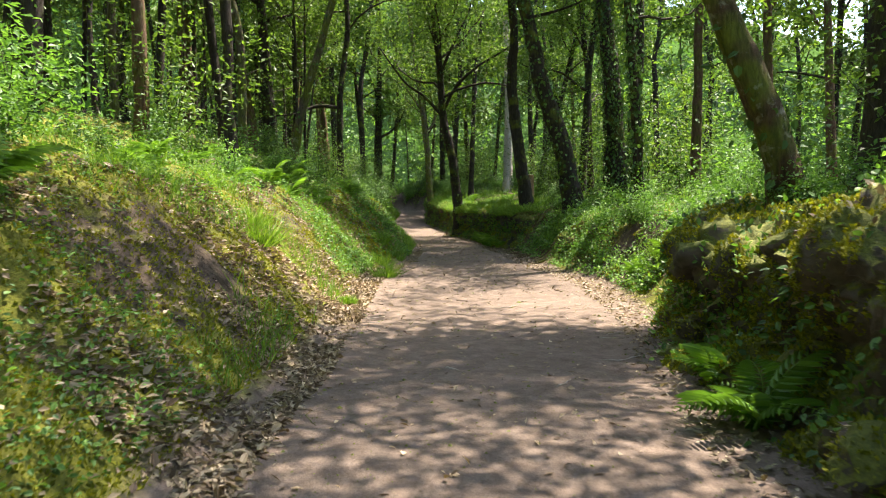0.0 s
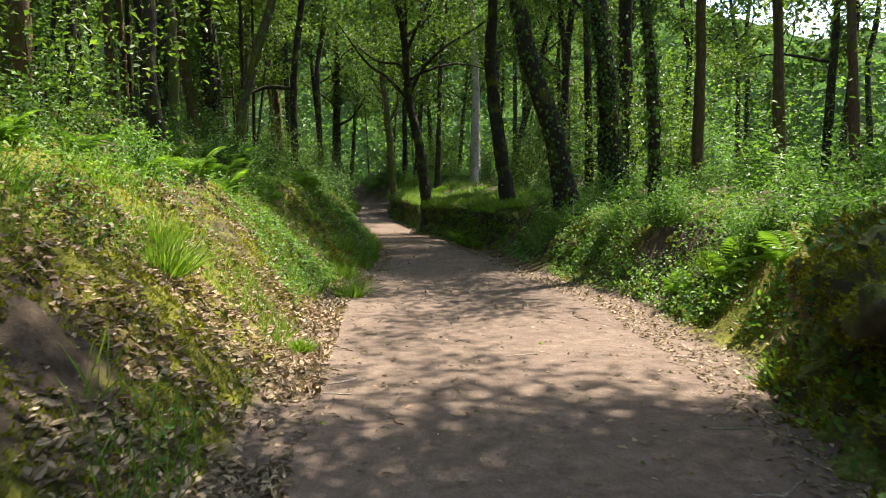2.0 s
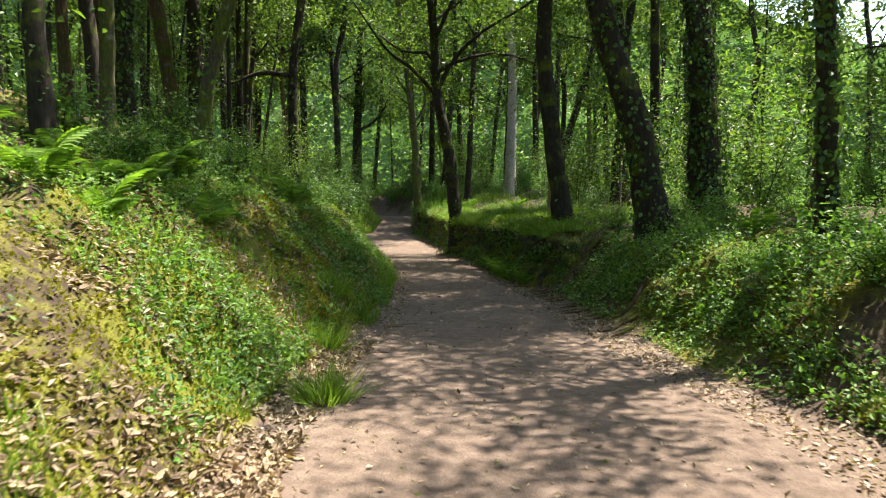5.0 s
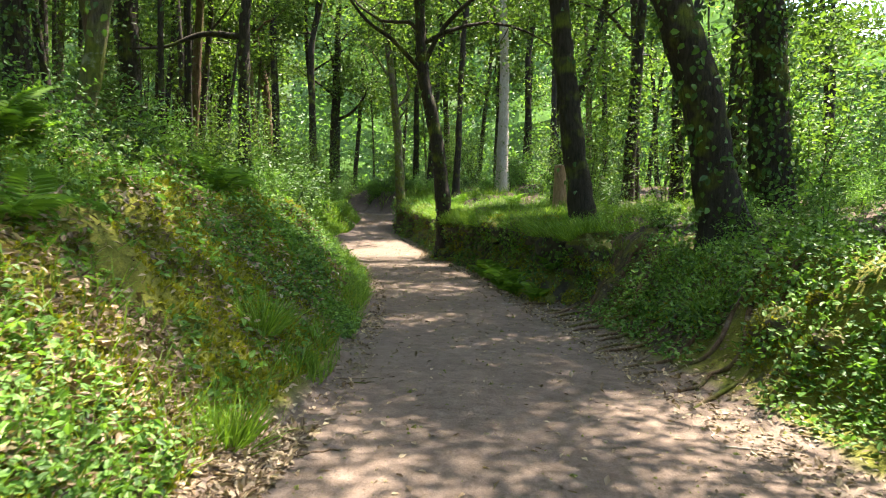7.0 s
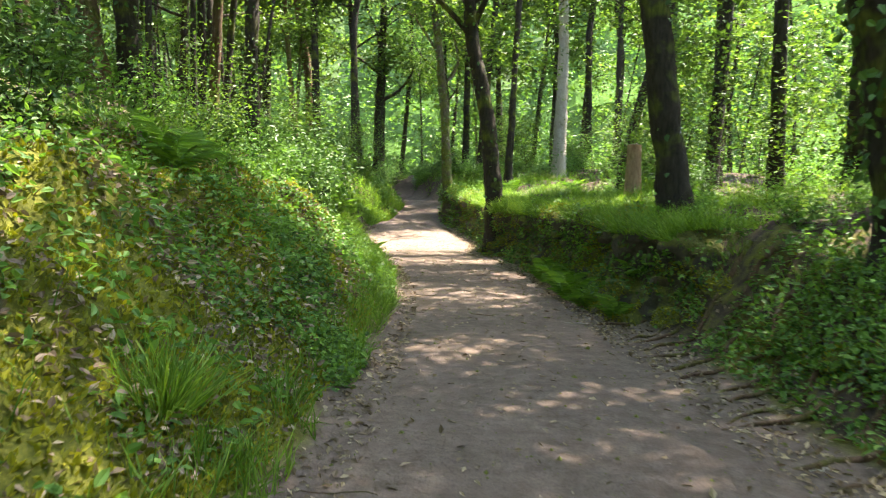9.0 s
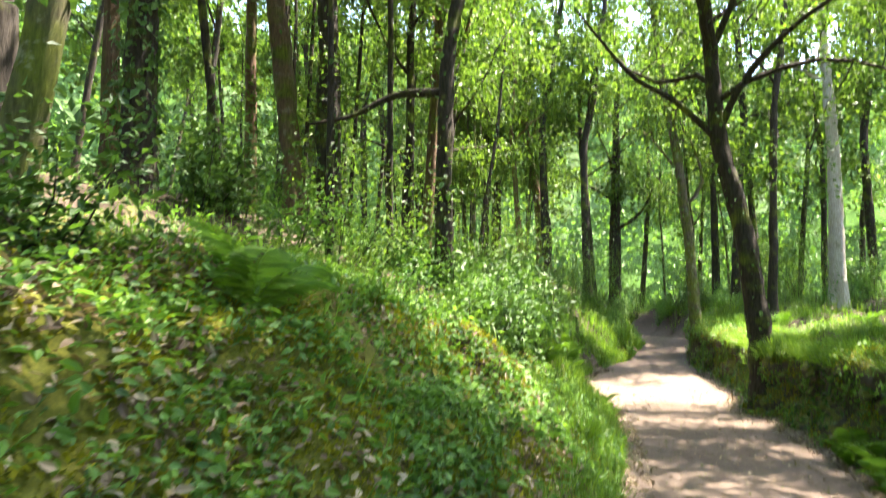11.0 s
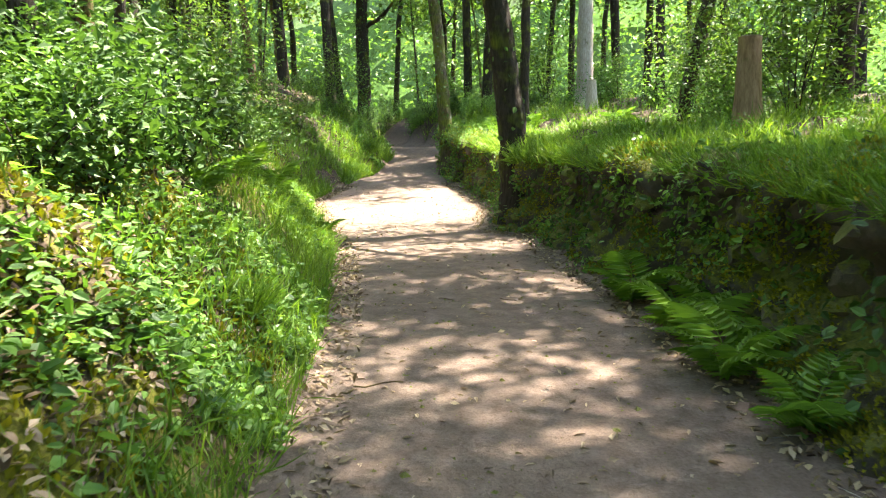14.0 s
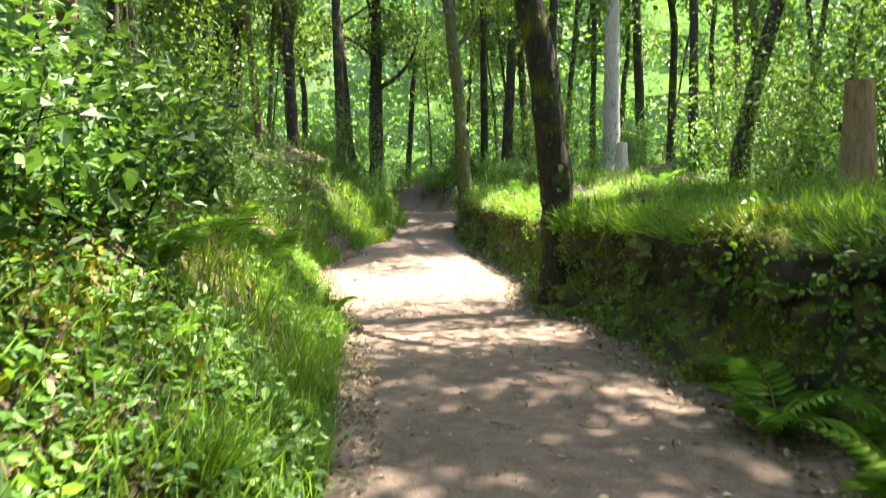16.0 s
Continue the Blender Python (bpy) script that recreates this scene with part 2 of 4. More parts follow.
def land(x, y):
    """Height of the ground."""
    x, y = np.asarray(x, float), np.asarray(y, float)
    wob = 0.12 * fractal(x * 0 + 3.3, y * 0.9, 5, 3)
    dl, dr = path_left(y) + wob - x, x - path_right(y) - wob
    lz = np.interp(dl, [0, 0.25, 0.6, 1.7, 3.3, 6, 12, 30, 400], [0, 0.13, 0.5, 1.55, 2.05, 3.1, 4.4, 7, 10])
    ease = np.interp(y, [6, 9, 12, 22, 25], [1.0, 0.9, 0.62, 0.62, 1.0])
    rz = np.interp(dr * ease, [0, 0.2, 0.4, 0.65, 1.1, 2.5, 10, 40, 400], [0, 0.08, 0.45, 0.95, 1.2, 1.36, 1.6, 0.8, -2])
    z = np.where(dl > 0, lz, np.where(dr > 0, rz, 0.0))
    off = np.clip(np.maximum(dl, dr), 0, 1)
    z = z + off * (0.16 * fractal(x * 0.8, y * 0.8, 11, 3) + 0.10 * fractal(x * 2.6, y * 2.6, 17, 4))
    z = z + 0.012 * fractal(x * 1.7, y * 1.2, 23, 3) * (1 - off)
    return z + path_height(y)


def bankness(x, y):
    wob = 0.12 * fractal(np.asarray(x, float) * 0 + 3.3, np.asarray(y, float) * 0.9, 5, 3)
    return np.clip(np.maximum(path_left(y) + wob - x, x - path_right(y) - wob) / 0.35, 0, 1)


def stretch(a, b, step, far):
    near = np.arange(a, b + step / 2, step)
    out = np.geomspace(step * 1.5, far, 26)
    return np.concatenate([(a - out)[::-1], near, b + out])


def build_ground():
    gx, gy = stretch(-8, 7, 0.11, 600), stretch(0, 48, 0.11, 600)
    X, Y = np.meshgrid(gx, gy)
    Z = land(X, Y)
    nx, ny = len(gx), len(gy)
    idx = np.arange(nx * ny).reshape(ny, nx)
    faces = np.stack([idx[:-1, :-1], idx[:-1, 1:], idx[1:, 1:], idx[1:, :-1]], -1).reshape(-1, 4)
    me = mesh_from("ground", np.stack([X, Y, Z], -1).reshape(-1, 3), faces, GROUND, True)
    me.attributes.new("bank", "FLOAT", "POINT").data.foreach_set("value", bankness(X, Y).ravel().astype(np.float32))
    away = np.maximum(path_left(Y) - X, X - path_right(Y))
    m = 0.72 - 0.46 * np.clip((Y - 18) / 7, 0, 1) - 0.35 * np.clip((away - 2.2) / 2, 0, 1) + 0.42 * fractal(X * 0.55, Y * 0.55, 31, 3) - 0.35 * (X > path_right(Y))
    me.attributes.new("moss", "FLOAT", "POINT").data.foreach_set("value", m.ravel().astype(np.float32))
    tagged(new("ground", me), "trodden brown dirt path between mossy earth banks", "ground", kind="structure")


build_ground()

RNG = np.random.default_rng(7)


# ---- leaves ----
LEAF4 = (np.array([[0, 0, 0], [-0.33, 0.5, 0.09], [0, 1, -0.04], [0.33, 0.5, 0.09]]), np.array([[0, 3, 2], [0, 2, 1]]))
LEAF6 = (np.array([[0, 0, 0], [-0.36, 0.28, 0.07], [-0.27, 0.7, 0.05], [0, 1, -0.08], [0.27, 0.7, 0.05], [0.36, 0.28, 0.07]]),
         np.array([[0, 5, 4], [0, 4, 3], [0, 3, 2], [0, 2, 1]]))
BLADE = (np.array([[-0.5, 0, 0], [0.5, 0, 0], [0.38, 0.55, 0.10], [-0.38, 0.55, 0.10], [0.0, 1.0, 0.42]]), np.array([[0, 1, 2], [0, 2, 3], [3, 2, 4]]))


def unit(v):
    return v / np.maximum(np.linalg.norm(v, axis=1, keepdims=True), 1e-9)


def strew(places, along, normal, length, width, shape):
    """Copies of a leaf shape as one array: along is the way it points, normal the way its face looks."""
    n = len(places)
    base, faces = shape
    f = unit(along)
    s = unit(np.cross(f, normal))
    u = np.cross(s, f)
    v = (places[:, None] + (base[None, :, 0, None] * width[:, None, None]) * s[:, None] + (base[None, :, 1, None] * length[:, None, None]) * f[:, None]
         + (base[None, :, 2, None] * length[:, None, None]) * u[:, None])
    k = len(base)
    return v.reshape(-1, 3), (faces[None] + (np.arange(n) * k)[:, None, None]).reshape(-1, 3)


def spread_leaves(places, size, rng, shape=LEAF4, droop=0.3, lift=0.6, ratio=0.75):
    n = len(places)
    along = rng.normal(size=(n, 3))
    along[:, 2] = along[:, 2] * 0.5 - droop
    normal = rng.normal(size=(n, 3))
    normal[:, 2] = np.abs(normal[:, 2]) + lift
    ln = size * rng.uniform(0.6, 1.3, n)
    return strew(places, along, normal, ln, ln * ratio, shape)


# ---- trunks and trees ----
def tube(points, radii, sides=10, rough=0.0, seed=0, flare=0.0):
    """A tapered tube along points. Vertices and quads, with a closed tip."""
    pts, radii = np.asarray(points, float), np.asarray(radii, float)
    n = len(pts)
    tan = unit(np.gradient(pts, axis=0))
    ref = np.where(np.abs(tan[:, 2:3]) > 0.8, np.array([[1.0, 0, 0]]), np.array([[0, 0, 1.0]]))
    a = unit(np.cross(tan, ref))
    b = np.cross(tan, a)
    th = np.linspace(0, 2 * np.pi, sides, endpoint=False)
    ring = np.cos(th)[None, :, None] * a[:, None] + np.sin(th)[None, :, None] * b[:, None]
    s = np.linalg.norm(pts - pts[0], axis=1)[:, None] * 1.3
    r = radii[:, None] * (1 + rough * lattice(th[None, :] * 1.6 + 0 * s, s + 0 * th[None, :], seed) + 0.5 * rough * lattice(th[None, :] * 3.7 + 0 * s, s * 2.3, seed + 3))
    if flare:
        low = np.exp(-np.linalg.norm(pts - pts[0], axis=1) / 0.4)[:, None]
        r = r * (1 + flare * low * (1 + 0.5 * np.sin(th * 3 + seed)[None]))
    v = (pts[:, None] + ring * r[:, :, None]).reshape(-1, 3)
    i = np.arange(n - 1)[:, None] * sides
    j = np.arange(sides)[None]
    k = (j + 1) % sides
    f = np.stack([i + j, i + k, i + sides + k, i + sides + j], -1).reshape(-1, 4)
    return v, f


def bend_line(points, step):
    """Smooth (Catmull-Rom) line through points, about every step metres."""
    p = np.asarray(points, float)
    q = np.vstack([2 * p[0] - p[1], p, 2 * p[-1] - p[-2]])
    out = []
    for i in range(len(p) - 1):
        m = max(2, int(np.linalg.norm(p[i + 1] - p[i]) / step))
        t = np.linspace(0, 1, m, endpoint=False)[:, None]
        a, b, c, d = q[i], q[i + 1], q[i + 2], q[i + 3]
        out.append(0.5 * (2 * b + (c - a) * t + (2 * a - 5 * b + 4 * c - d) * t**2 + (3 * b - a - 3 * c + d) * t**3))
    return np.vstack(out + [p[-1:]])


def grow_limb(start, way, length, radius, rng, seed):
    """A limb that wanders and rises; returns its line."""
    n = 8
    pts, d = [np.array(start, float)], np.array(way, float)
    for i in range(n):
        d = d + rng.normal(size=3) * 0.22 + np.array([0, 0, 0.05])
        d = d / np.linalg.norm(d)
        pts.append(pts[-1] + d * length / n)
    return np.array(pts), radius * np.linspace(1, 0.16, n + 1)


def tree(name, line, radius, top, label, bark, rng, leaves=4200, leaf=0.15, crown_from=0.45, limbs=7, spread=2.6, ivy=0, group="", sides=16, flare=0.5, step=0.16, twigs=4, category="tree", limbs_at=()):
    """A tree on the measured line of its trunk, carried up to the height top above its foot."""
    line = [np.array(p, float) for p in line]
    foot = line[0].copy()
    foot[2] = float(land(foot[0], foot[1])) - 0.15
    line[0] = foot
    way = line[-1] - line[-2]
    way = way / np.linalg.norm(way)
    while line[-1][2] < foot[2] + top:
        way = way * 0.8 + np.array([0, 0, 0.25]) + rng.normal(size=3) * np.array([0.10, 0.10, 0.02])
        way = way / np.linalg.norm(way)
        line.append(line[-1] + way * 1.4)
    pts = bend_line(line, step) - foot
    n = len(pts)
    pts[2:, :2] += 0.008 * rng.normal(size=(n - 2, 2)) * min(1, radius * 6)
    h = pts[:, 2] / pts[-1, 2]
    rad = radius * (1.06 - 0.75 * h) * (1 + 0.025 * rng.normal(size=n))
    root = thing(name, label, category, group, at=foot)
    seed = int(rng.integers(1, 900))
    part("trunk", mesh_from("trunk", *tube(pts, rad, sides, 0.14, seed, flare), bark, True), root)
    spots = []
    for i in range(limbs):
        k = int(np.interp(crown_from + (1 - crown_from) * (i + rng.uniform(0, 0.8)) / limbs, h, np.arange(n)))
        k = min(k, n - 2)
        ang = i * 2.4 + rng.uniform(-0.5, 0.5)
        up = rng.uniform(0.35, 1.3)
        limb_length = spread * rng.uniform(0.7, 1.25) * (1.15 - 0.4 * h[k])
        lp, lr = grow_limb(pts[k], (math.cos(ang), math.sin(ang), up), limb_length, max(0.02, rad[k] * 0.45), rng, i)
        vs, fs = tube(lp, lr, 6, 0.1, i)
        count = len(vs)
        for t in range(twigs):
            tp, tr = grow_limb(lp[3 + t], rng.normal(size=3) + np.array([0, 0, 0.3]), limb_length * 0.42, lr[3 + t] * 0.5, rng, t)
            v2, f2 = tube(tp, tr, 3)
            vs, fs = np.vstack([vs, v2]), np.vstack([fs, f2 + count])
            count += len(v2)
            spots += [tp[3], tp[5], tp[7], tp[8]]
        spots += [lp[5], lp[7], lp[8]]
        part("limb", mesh_from("limb", vs, fs, bark, True), root)
    for points in limbs_at:
        lp = bend_line(points, 0.15) - foot
        part("limb", mesh_from("limb", *tube(lp, np.linspace(0.075, 0.02, len(lp)), 8, 0.15, seed), bark, True), root)
    spots = np.array(spots)
    pick = spots[rng.integers(0, len(spots), leaves)]
    places = pick + rng.normal(size=(leaves, 3)) * np.array([0.31, 0.31, 0.2]) * (spread / 3.0)
    part("crown", mesh_from("crown", *spread_leaves(places, leaf, rng), OAK_LEAF), root)
    if ivy:
        k = rng.integers(0, int(n * 0.75), ivy)
        th = rng.uniform(0, 2 * np.pi, ivy)
        out = np.stack([np.cos(th), np.sin(th), 0 * th], -1)
        reach = (rad[k] * rng.uniform(1.0, 1.1, ivy) + rng.exponential(0.07, ivy))[:, None]
        pl = pts[k] + out * reach + rng.normal(size=(ivy, 3)) * np.array([0, 0, 0.14])
        ln = 0.085 * rng.uniform(0.6, 1.4, ivy)
        al = rng.normal(size=(ivy, 3)) * 0.5 + np.array([0, 0, -0.7])
        part("ivy", mesh_from("ivy", *strew(pl, al, out + rng.normal(size=(ivy, 3)) * 0.4, ln, ln * 0.95, LEAF6), IVY_LEAF), root, "glossy dark green ivy on the bark")
    return root


def named_trees():
    r = np.random.default_rng(21)
    tree("oak_tree", [(-1.19, 32.2, 0.2), (-1.39, 32.2, 2.33), (-1.61, 32.2, 3.74), (-1.93, 32.2, 5.2), (-2.1, 32.2, 7.4), (-2.43, 32.2, 9.5)], 0.21, 11,
         "crooked dark oak rooted at the path's edge, bare below", BARK, r, 22000, 0.13, 0.45, 13, 4.8, 200,
         limbs_at=[[(-1.9, 32.2, 5.3), (-1.4, 32.1, 6.2), (-0.5, 31.9, 7.0), (0.8, 31.7, 7.7), (2.0, 31.6, 8.6)], [(-2.05, 32.2, 6.8), (-1.45, 32.3, 8.2), (-0.9, 32.5, 9.4), (-0.6, 32.6, 10.6)], [(-1.85, 32.2, 5.0), (-2.7, 32.0, 5.9), (-3.5, 31.8, 6.5), (-4.5, 31.5, 7.9)]])
    tree("oak_tree", [(-4.15, 42.0, 0.3), (-4.5, 42.0, 5.2), (-5.1, 42.0, 9.4), (-5.5, 42.0, 12.5)], 0.2, 14,
         "slim oak with yellow moss at its foot beside the path", MOSSY_BARK, r, 15000, 0.135, 0.33, 10, 4.2, 350)
    tree("oak_tree", [(1.98, 25.0, 1.1), (1.74, 25.0, 2.75), (1.57, 25.0, 4.04), (1.46, 25.0, 5.4)], 0.2, 11,
         "dark leaning oak standing on the stone bank", BARK, r, 15000, 0.125, 0.5, 10, 4.8, 80, flare=0.2)
    tree("oak_tree", [(3.45, 21.5, 1.3), (3.05, 21.5, 2.85), (2.61, 21.5, 4.14), (2.3, 21.5, 5.4)], 0.27, 11,
         "leaning oak with ivy climbing its dark trunk", BARK, r, 14000, 0.12, 0.5, 10, 4.6, 1200)
    tree("oak_tree", [(4.78, 24.0, 1.3), (4.64, 24.0, 2.76), (4.5, 24.0, 4.8)], 0.29, 12,
         "thick trunk wrapped in dense ivy", BARK, r, 6500, 0.15, 0.5, 8, 3.6, 4200)
    tree("oak_tree", [(4.7, 17.6, 1.3), (4.57, 17.6, 3.2), (4.42, 17.6, 5.0)], 0.11, 9,
         "slender trunk covered with ivy leaves", BARK, r, 5500, 0.14, 0.42, 8, 3.6, 1500)
    tree("oak_tree", [(5.2, 9.1, 1.3), (5.1, 9.1, 1.7), (4.85, 9.1, 2.39), (4.48, 9.1, 3.25), (4.0, 9.2, 4.4)], 0.155, 10,
         "leaning oak with rust and yellow lichen on its bark", LICHEN_BARK, r, 14000, 0.13, 0.42, 11, 5.0, 320)
    tree("oak_tree", [(-4.56, 26.3, 2.0), (-4.59, 26.3, 4.76)], 0.12, 12, "straight slim dark trunk on the bank", BARK, r, 13000, 0.13, 0.4, 9, 3.8, 160, limbs_at=[[(-4.57, 26.3, 4.7), (-5.42, 26.3, 4.78), (-6.1, 26.1, 4.5), (-6.8, 26.0, 4.45)]])
    tree("oak_tree", [(-7.75, 27.8, 3.2), (-7.92, 27.8, 6.15), (-8.06, 27.8, 8.75)], 0.23, 13, "dark straight trunk, one of a close pair", BARK, r, 14000, 0.14, 0.4, 9, 4.0, 350)
    tree("oak_tree", [(-8.1, 27.4, 3.2), (-8.64, 27.4, 6.08), (-9.15, 27.4, 8.71)], 0.205, 13, "brown leaning trunk, one of a close pair", RUST_BARK, r, 13000, 0.14, 0.4, 9, 4.0, 100)
    tree("oak_tree", [(-4.1, 20.2, 1.9), (-3.87, 20.2, 3.04), (-3.72, 20.2, 3.86)], 0.11, 11, "leaning mossy trunk on the bank's crest", MOSSY_BARK, r, 6000, 0.15, 0.45, 8, 3.4, 200)
    tree("oak_tree", [(-3.9, 16.5, 2.0), (-4.03, 16.5, 3.61), (-4.0, 16.5, 4.36)], 0.125, 11, "slim grey trunk on the bank's crest", BARK, r, 6000, 0.15, 0.45, 8, 3.4, 80)
    tree("oak_tree", [(-4.97, 19.3, 2.5), (-5.01, 19.3, 5.2)], 0.115, 11, "slim trunk coated with bright yellow moss", MOSSY_BARK, r, 5000, 0.15, 0.45, 8, 3.2, 60)
    tree("oak_tree", [(-7.2, 23.4, 3.0), (-7.25, 23.4, 5.0), (-7.1, 23.4, 7)], 0.2, 12, "trunk smothered in ivy on the slope", BARK, r, 6000, 0.16, 0.4, 8, 3.4, 3000)
    tree("birch_tree", [(-0.33, 48.0, 1.7), (-0.31, 48.0, 7.46), (-0.53, 48.0, 13.0)], 0.29, 14, "pale peeling trunk among green undergrowth", PALE_BARK, r, 3600, 0.2, 0.5, 7, 3.2)
    tree("oak_tree", [(-9.98, 52.5, 2.2), (-9.87, 52.5, 8.68)], 0.31, 14, "dark ivy-clad trunk beside the far path", BARK, r, 5000, 0.2, 0.35, 8, 3.6, 700)
    tree("pine_tree", [(-13.78, 53.0, 2.5), (-14.18, 53.0, 7.83), (-14.64, 53.0, 10.3)], 0.27, 15, "pale brown straight trunk on the slope", RUST_BARK, r, 4000, 0.2, 0.5, 7, 3.2)
    tree("oak_tree", [(2.06, 46.0, 1.7), (2.0, 46.0, 9.98)], 0.15, 13, "thin grey straight trunk in the clearing", BARK, r, 3600, 0.2, 0.5, 7, 3.0)
    tree("oak_tree", [(1.9, 38.0, 1.5), (2.1, 38.0, 3.1), (2.98, 38.0, 6.6), (3.72, 38.0, 9.7)], 0.165, 12, "leaning slim trunk hung with ivy", BARK, r, 5000, 0.16, 0.5, 7, 3.2, 900)
    tree("oak_tree", [(-16.1, 52.0, 5.5), (-16.05, 52.0, 12)], 0.24, 14, "dark straight trunk deep in the wood", BARK, r, 4000, 0.2, 0.45, 7, 3.2, 100)


named_trees()
TAKEN = [(ob.location.x, ob.location.y) for ob in scene.objects if ob.type == "EMPTY"]


def fill_trees():
    r = np.random.default_rng(5)

    def kind(i, rad, top, mat, ivy, lean, leaves, leaf, spread, label, start=0.3):
        x, y = -26.0 - 2.5 * i, 60.0 + (i % 3) * 3
        z = float(land(x, y))
        return tree("oak_tree", [(x, y, z), (x + lean * 0.5, y, z + 3), (x + lean, y, z + 5.5)], rad, top, label, mat, r, leaves, leaf, start, 7, spread, ivy, "trees of the wood", 8, 0.35, 0.4, 2)

    near = [kind(0, 0.12, 14, BARK, 80, 0.3, 7000, 0.165, 3.9, "slim dark oak in the wood"), kind(1, 0.16, 15, BARK, 350, -0.4, 7000, 0.165, 3.9, "ivy-wrapped oak in the wood"),
            kind(2, 0.09, 9, MOSSY_BARK, 60, 0.6, 5200, 0.155, 3.4, "thin mossy leaning oak"), kind(3, 0.14, 15, RUST_BARK, 0, 0.1, 6800, 0.165, 3.9, "straight brown trunk in the wood"), kind(4, 0.2, 16, BARK, 500, -0.2, 7400, 0.165, 4.2, "stout dark oak with ivy")]
    deep = [kind(5, 0.17, 19, BARK, 100, 0.3, 3800, 0.3, 4.6, "dark oak deep in the wood"), kind(6, 0.14, 18, BARK, 0, -0.5, 3600, 0.3, 4.4, "dark slim oak deep in the wood")]
    poles = [kind(7, 0.055, 9, BARK, 40, 0.5, 500, 0.2, 2.0, "thin bare pole of a young oak", 0.5), kind(8, 0.075, 10, BARK, 120, -0.7, 600, 0.2, 2.0, "thin ivy-flecked leaning oak", 0.5)]
    spots = []
    for want, reach, group in ((54, 9, near), (58, 26, deep), (60, 18, poles)):
        tries = done = 0
        while done < want and tries < 4000:
            tries += 1
            # those below y 0 are unseen, added to close the wood and shade it
            y = r.uniform(-12, 64)
            left = r.random() < (0.66 if group is near else 0.74)
            d = 3.7 + (5.5 if group is deep else 0) + (reach - 3.7) * r.random() ** 1.1
            x = float(path_left(y)) - d if left else float(path_right(y)) + d * 1.2
            if not left and (27 < y < 52 and r.random() < 0.82 or y < 27 and d < 9 and r.random() < 0.55):

                continue
            gap = 1.1 if group is poles else 1.9
            if any((x - a) ** 2 + (y - b) ** 2 < gap * gap for a, b in TAKEN + spots):
                continue
            spots.append((x, y))
            done += 1
            k = group[int(r.integers(0, len(group)))]
            s = r.uniform(0.85, 1.15)
            copy_thing(k, pose(x, y, float(land(x, y)) - 0.1, r.uniform(-3, 3), r.uniform(-3, 3), r.uniform(0, 360)) @ Matrix.Scale(s, 4))
    # oaks added to cast shade on path and banks; last two close sky gaps
    shade = [(4.9, 32.2), (4.4, 36.4), (6.9, 11.6), (7.6, 7.2), (9.0, 4.4), (3.9, 34.4), (5.7, 29.6), (6.9, 5.6), (17.0, 30.5), (13.6, 33.0)]
    ahead = [(-4.0, 57.5), (-1.0, 55.0), (-6.5, 60.5), (-2.5, 62.0), (2.5, 58.0), (5.0, 62.5), (-17.0, 61.5), (-20.5, 57.0), (-12.0, 65.5), (-15.5, 49.5), (-11.5, 47.5), (-18.0, 45.0), (0.5, 65.5), (-8.5, 66.0), (1.0, 53.5), (5.0, 51.5), (9.0, 49.0), (8.0, 57.0)]
    ahead += [(float(path_right(y)) + d + 4.5, y) for y, d in ((12.0, 13.0), (17.0, 11.5), (20.5, 15.5), (24.5, 11.0), (27.0, 16.0), (31.0, 13.5), (34.0, 18.5), (37.5, 14.0), (40.5, 20.0), (43.0, 15.5), (46.0, 22.0), (50.0, 17.0), (54.0, 21.0), (8.5, 17.5), (29.5, 21.5), (37.0, 25.0), (47.5, 12.5), (57.0, 15.0))]
    # the tree at y 43.5 is added to shade the sunny far path
    ahead += [(float(path_left(y)) - d, y) for y, d in ((47.0, 2.2), (51.5, 1.8), (55.5, 2.6))] + [(float(path_right(y)) + d, y) for y, d in ((43.5, 2.6), (48.5, 1.9), (53.0, 2.4))]
    for n, (x, y) in enumerate(shade + ahead):
        k = near[(0, 1, 4, 3)[n % 4]] if n < len(shade) else deep[n % 2]
        copy_thing(k, pose(x, y, float(land(x, y)) - 0.1, r.uniform(-3, 3), r.uniform(-3, 3), r.uniform(0, 360)) @ Matrix.Scale(1.35 if n < 1 or (x, y) in ((5.7, 29.6),) else r.uniform(1.0, 1.15), 4))
    return spots


WOOD = fill_trees()


# ---- undergrowth ----
def on_land(x, y, sink=0.0):
    return np.stack([x, y, land(x, y) - sink], -1)


def bush(name, height, width, leaves, leaf, rng, label, mat=None, at=(0, 0, 0), group="bushes of the undergrowth"):
    root = thing(name, label, "bush", group, at=at)
    spots = []
    for i in range(7):
        ang = rng.uniform(0, 2 * np.pi)
        lp, lr = grow_limb((0, 0, -0.05), (math.cos(ang) * width / height, math.sin(ang) * width / height, 1.0), height * rng.uniform(0.7, 1.1), 0.014, rng, i)
        part("stem", mesh_from("stem", *tube(lp[::2], lr[::2], 3), BARK, True), root)
        spots += [lp[2], lp[3], lp[4], lp[5], lp[6], lp[7], lp[8]]
    spots = np.array(spots)
    pl = spots[rng.integers(0, len(spots), leaves)] + rng.normal(size=(leaves, 3)) * np.array([width, width, height]) * 0.16
    pl[:, 2] = np.abs(pl[:, 2])
    part("foliage", mesh_from("foliage", *spread_leaves(pl, leaf, rng, LEAF4, 0.2, 0.9), mat or BUSH_LEAF), root)
    return root


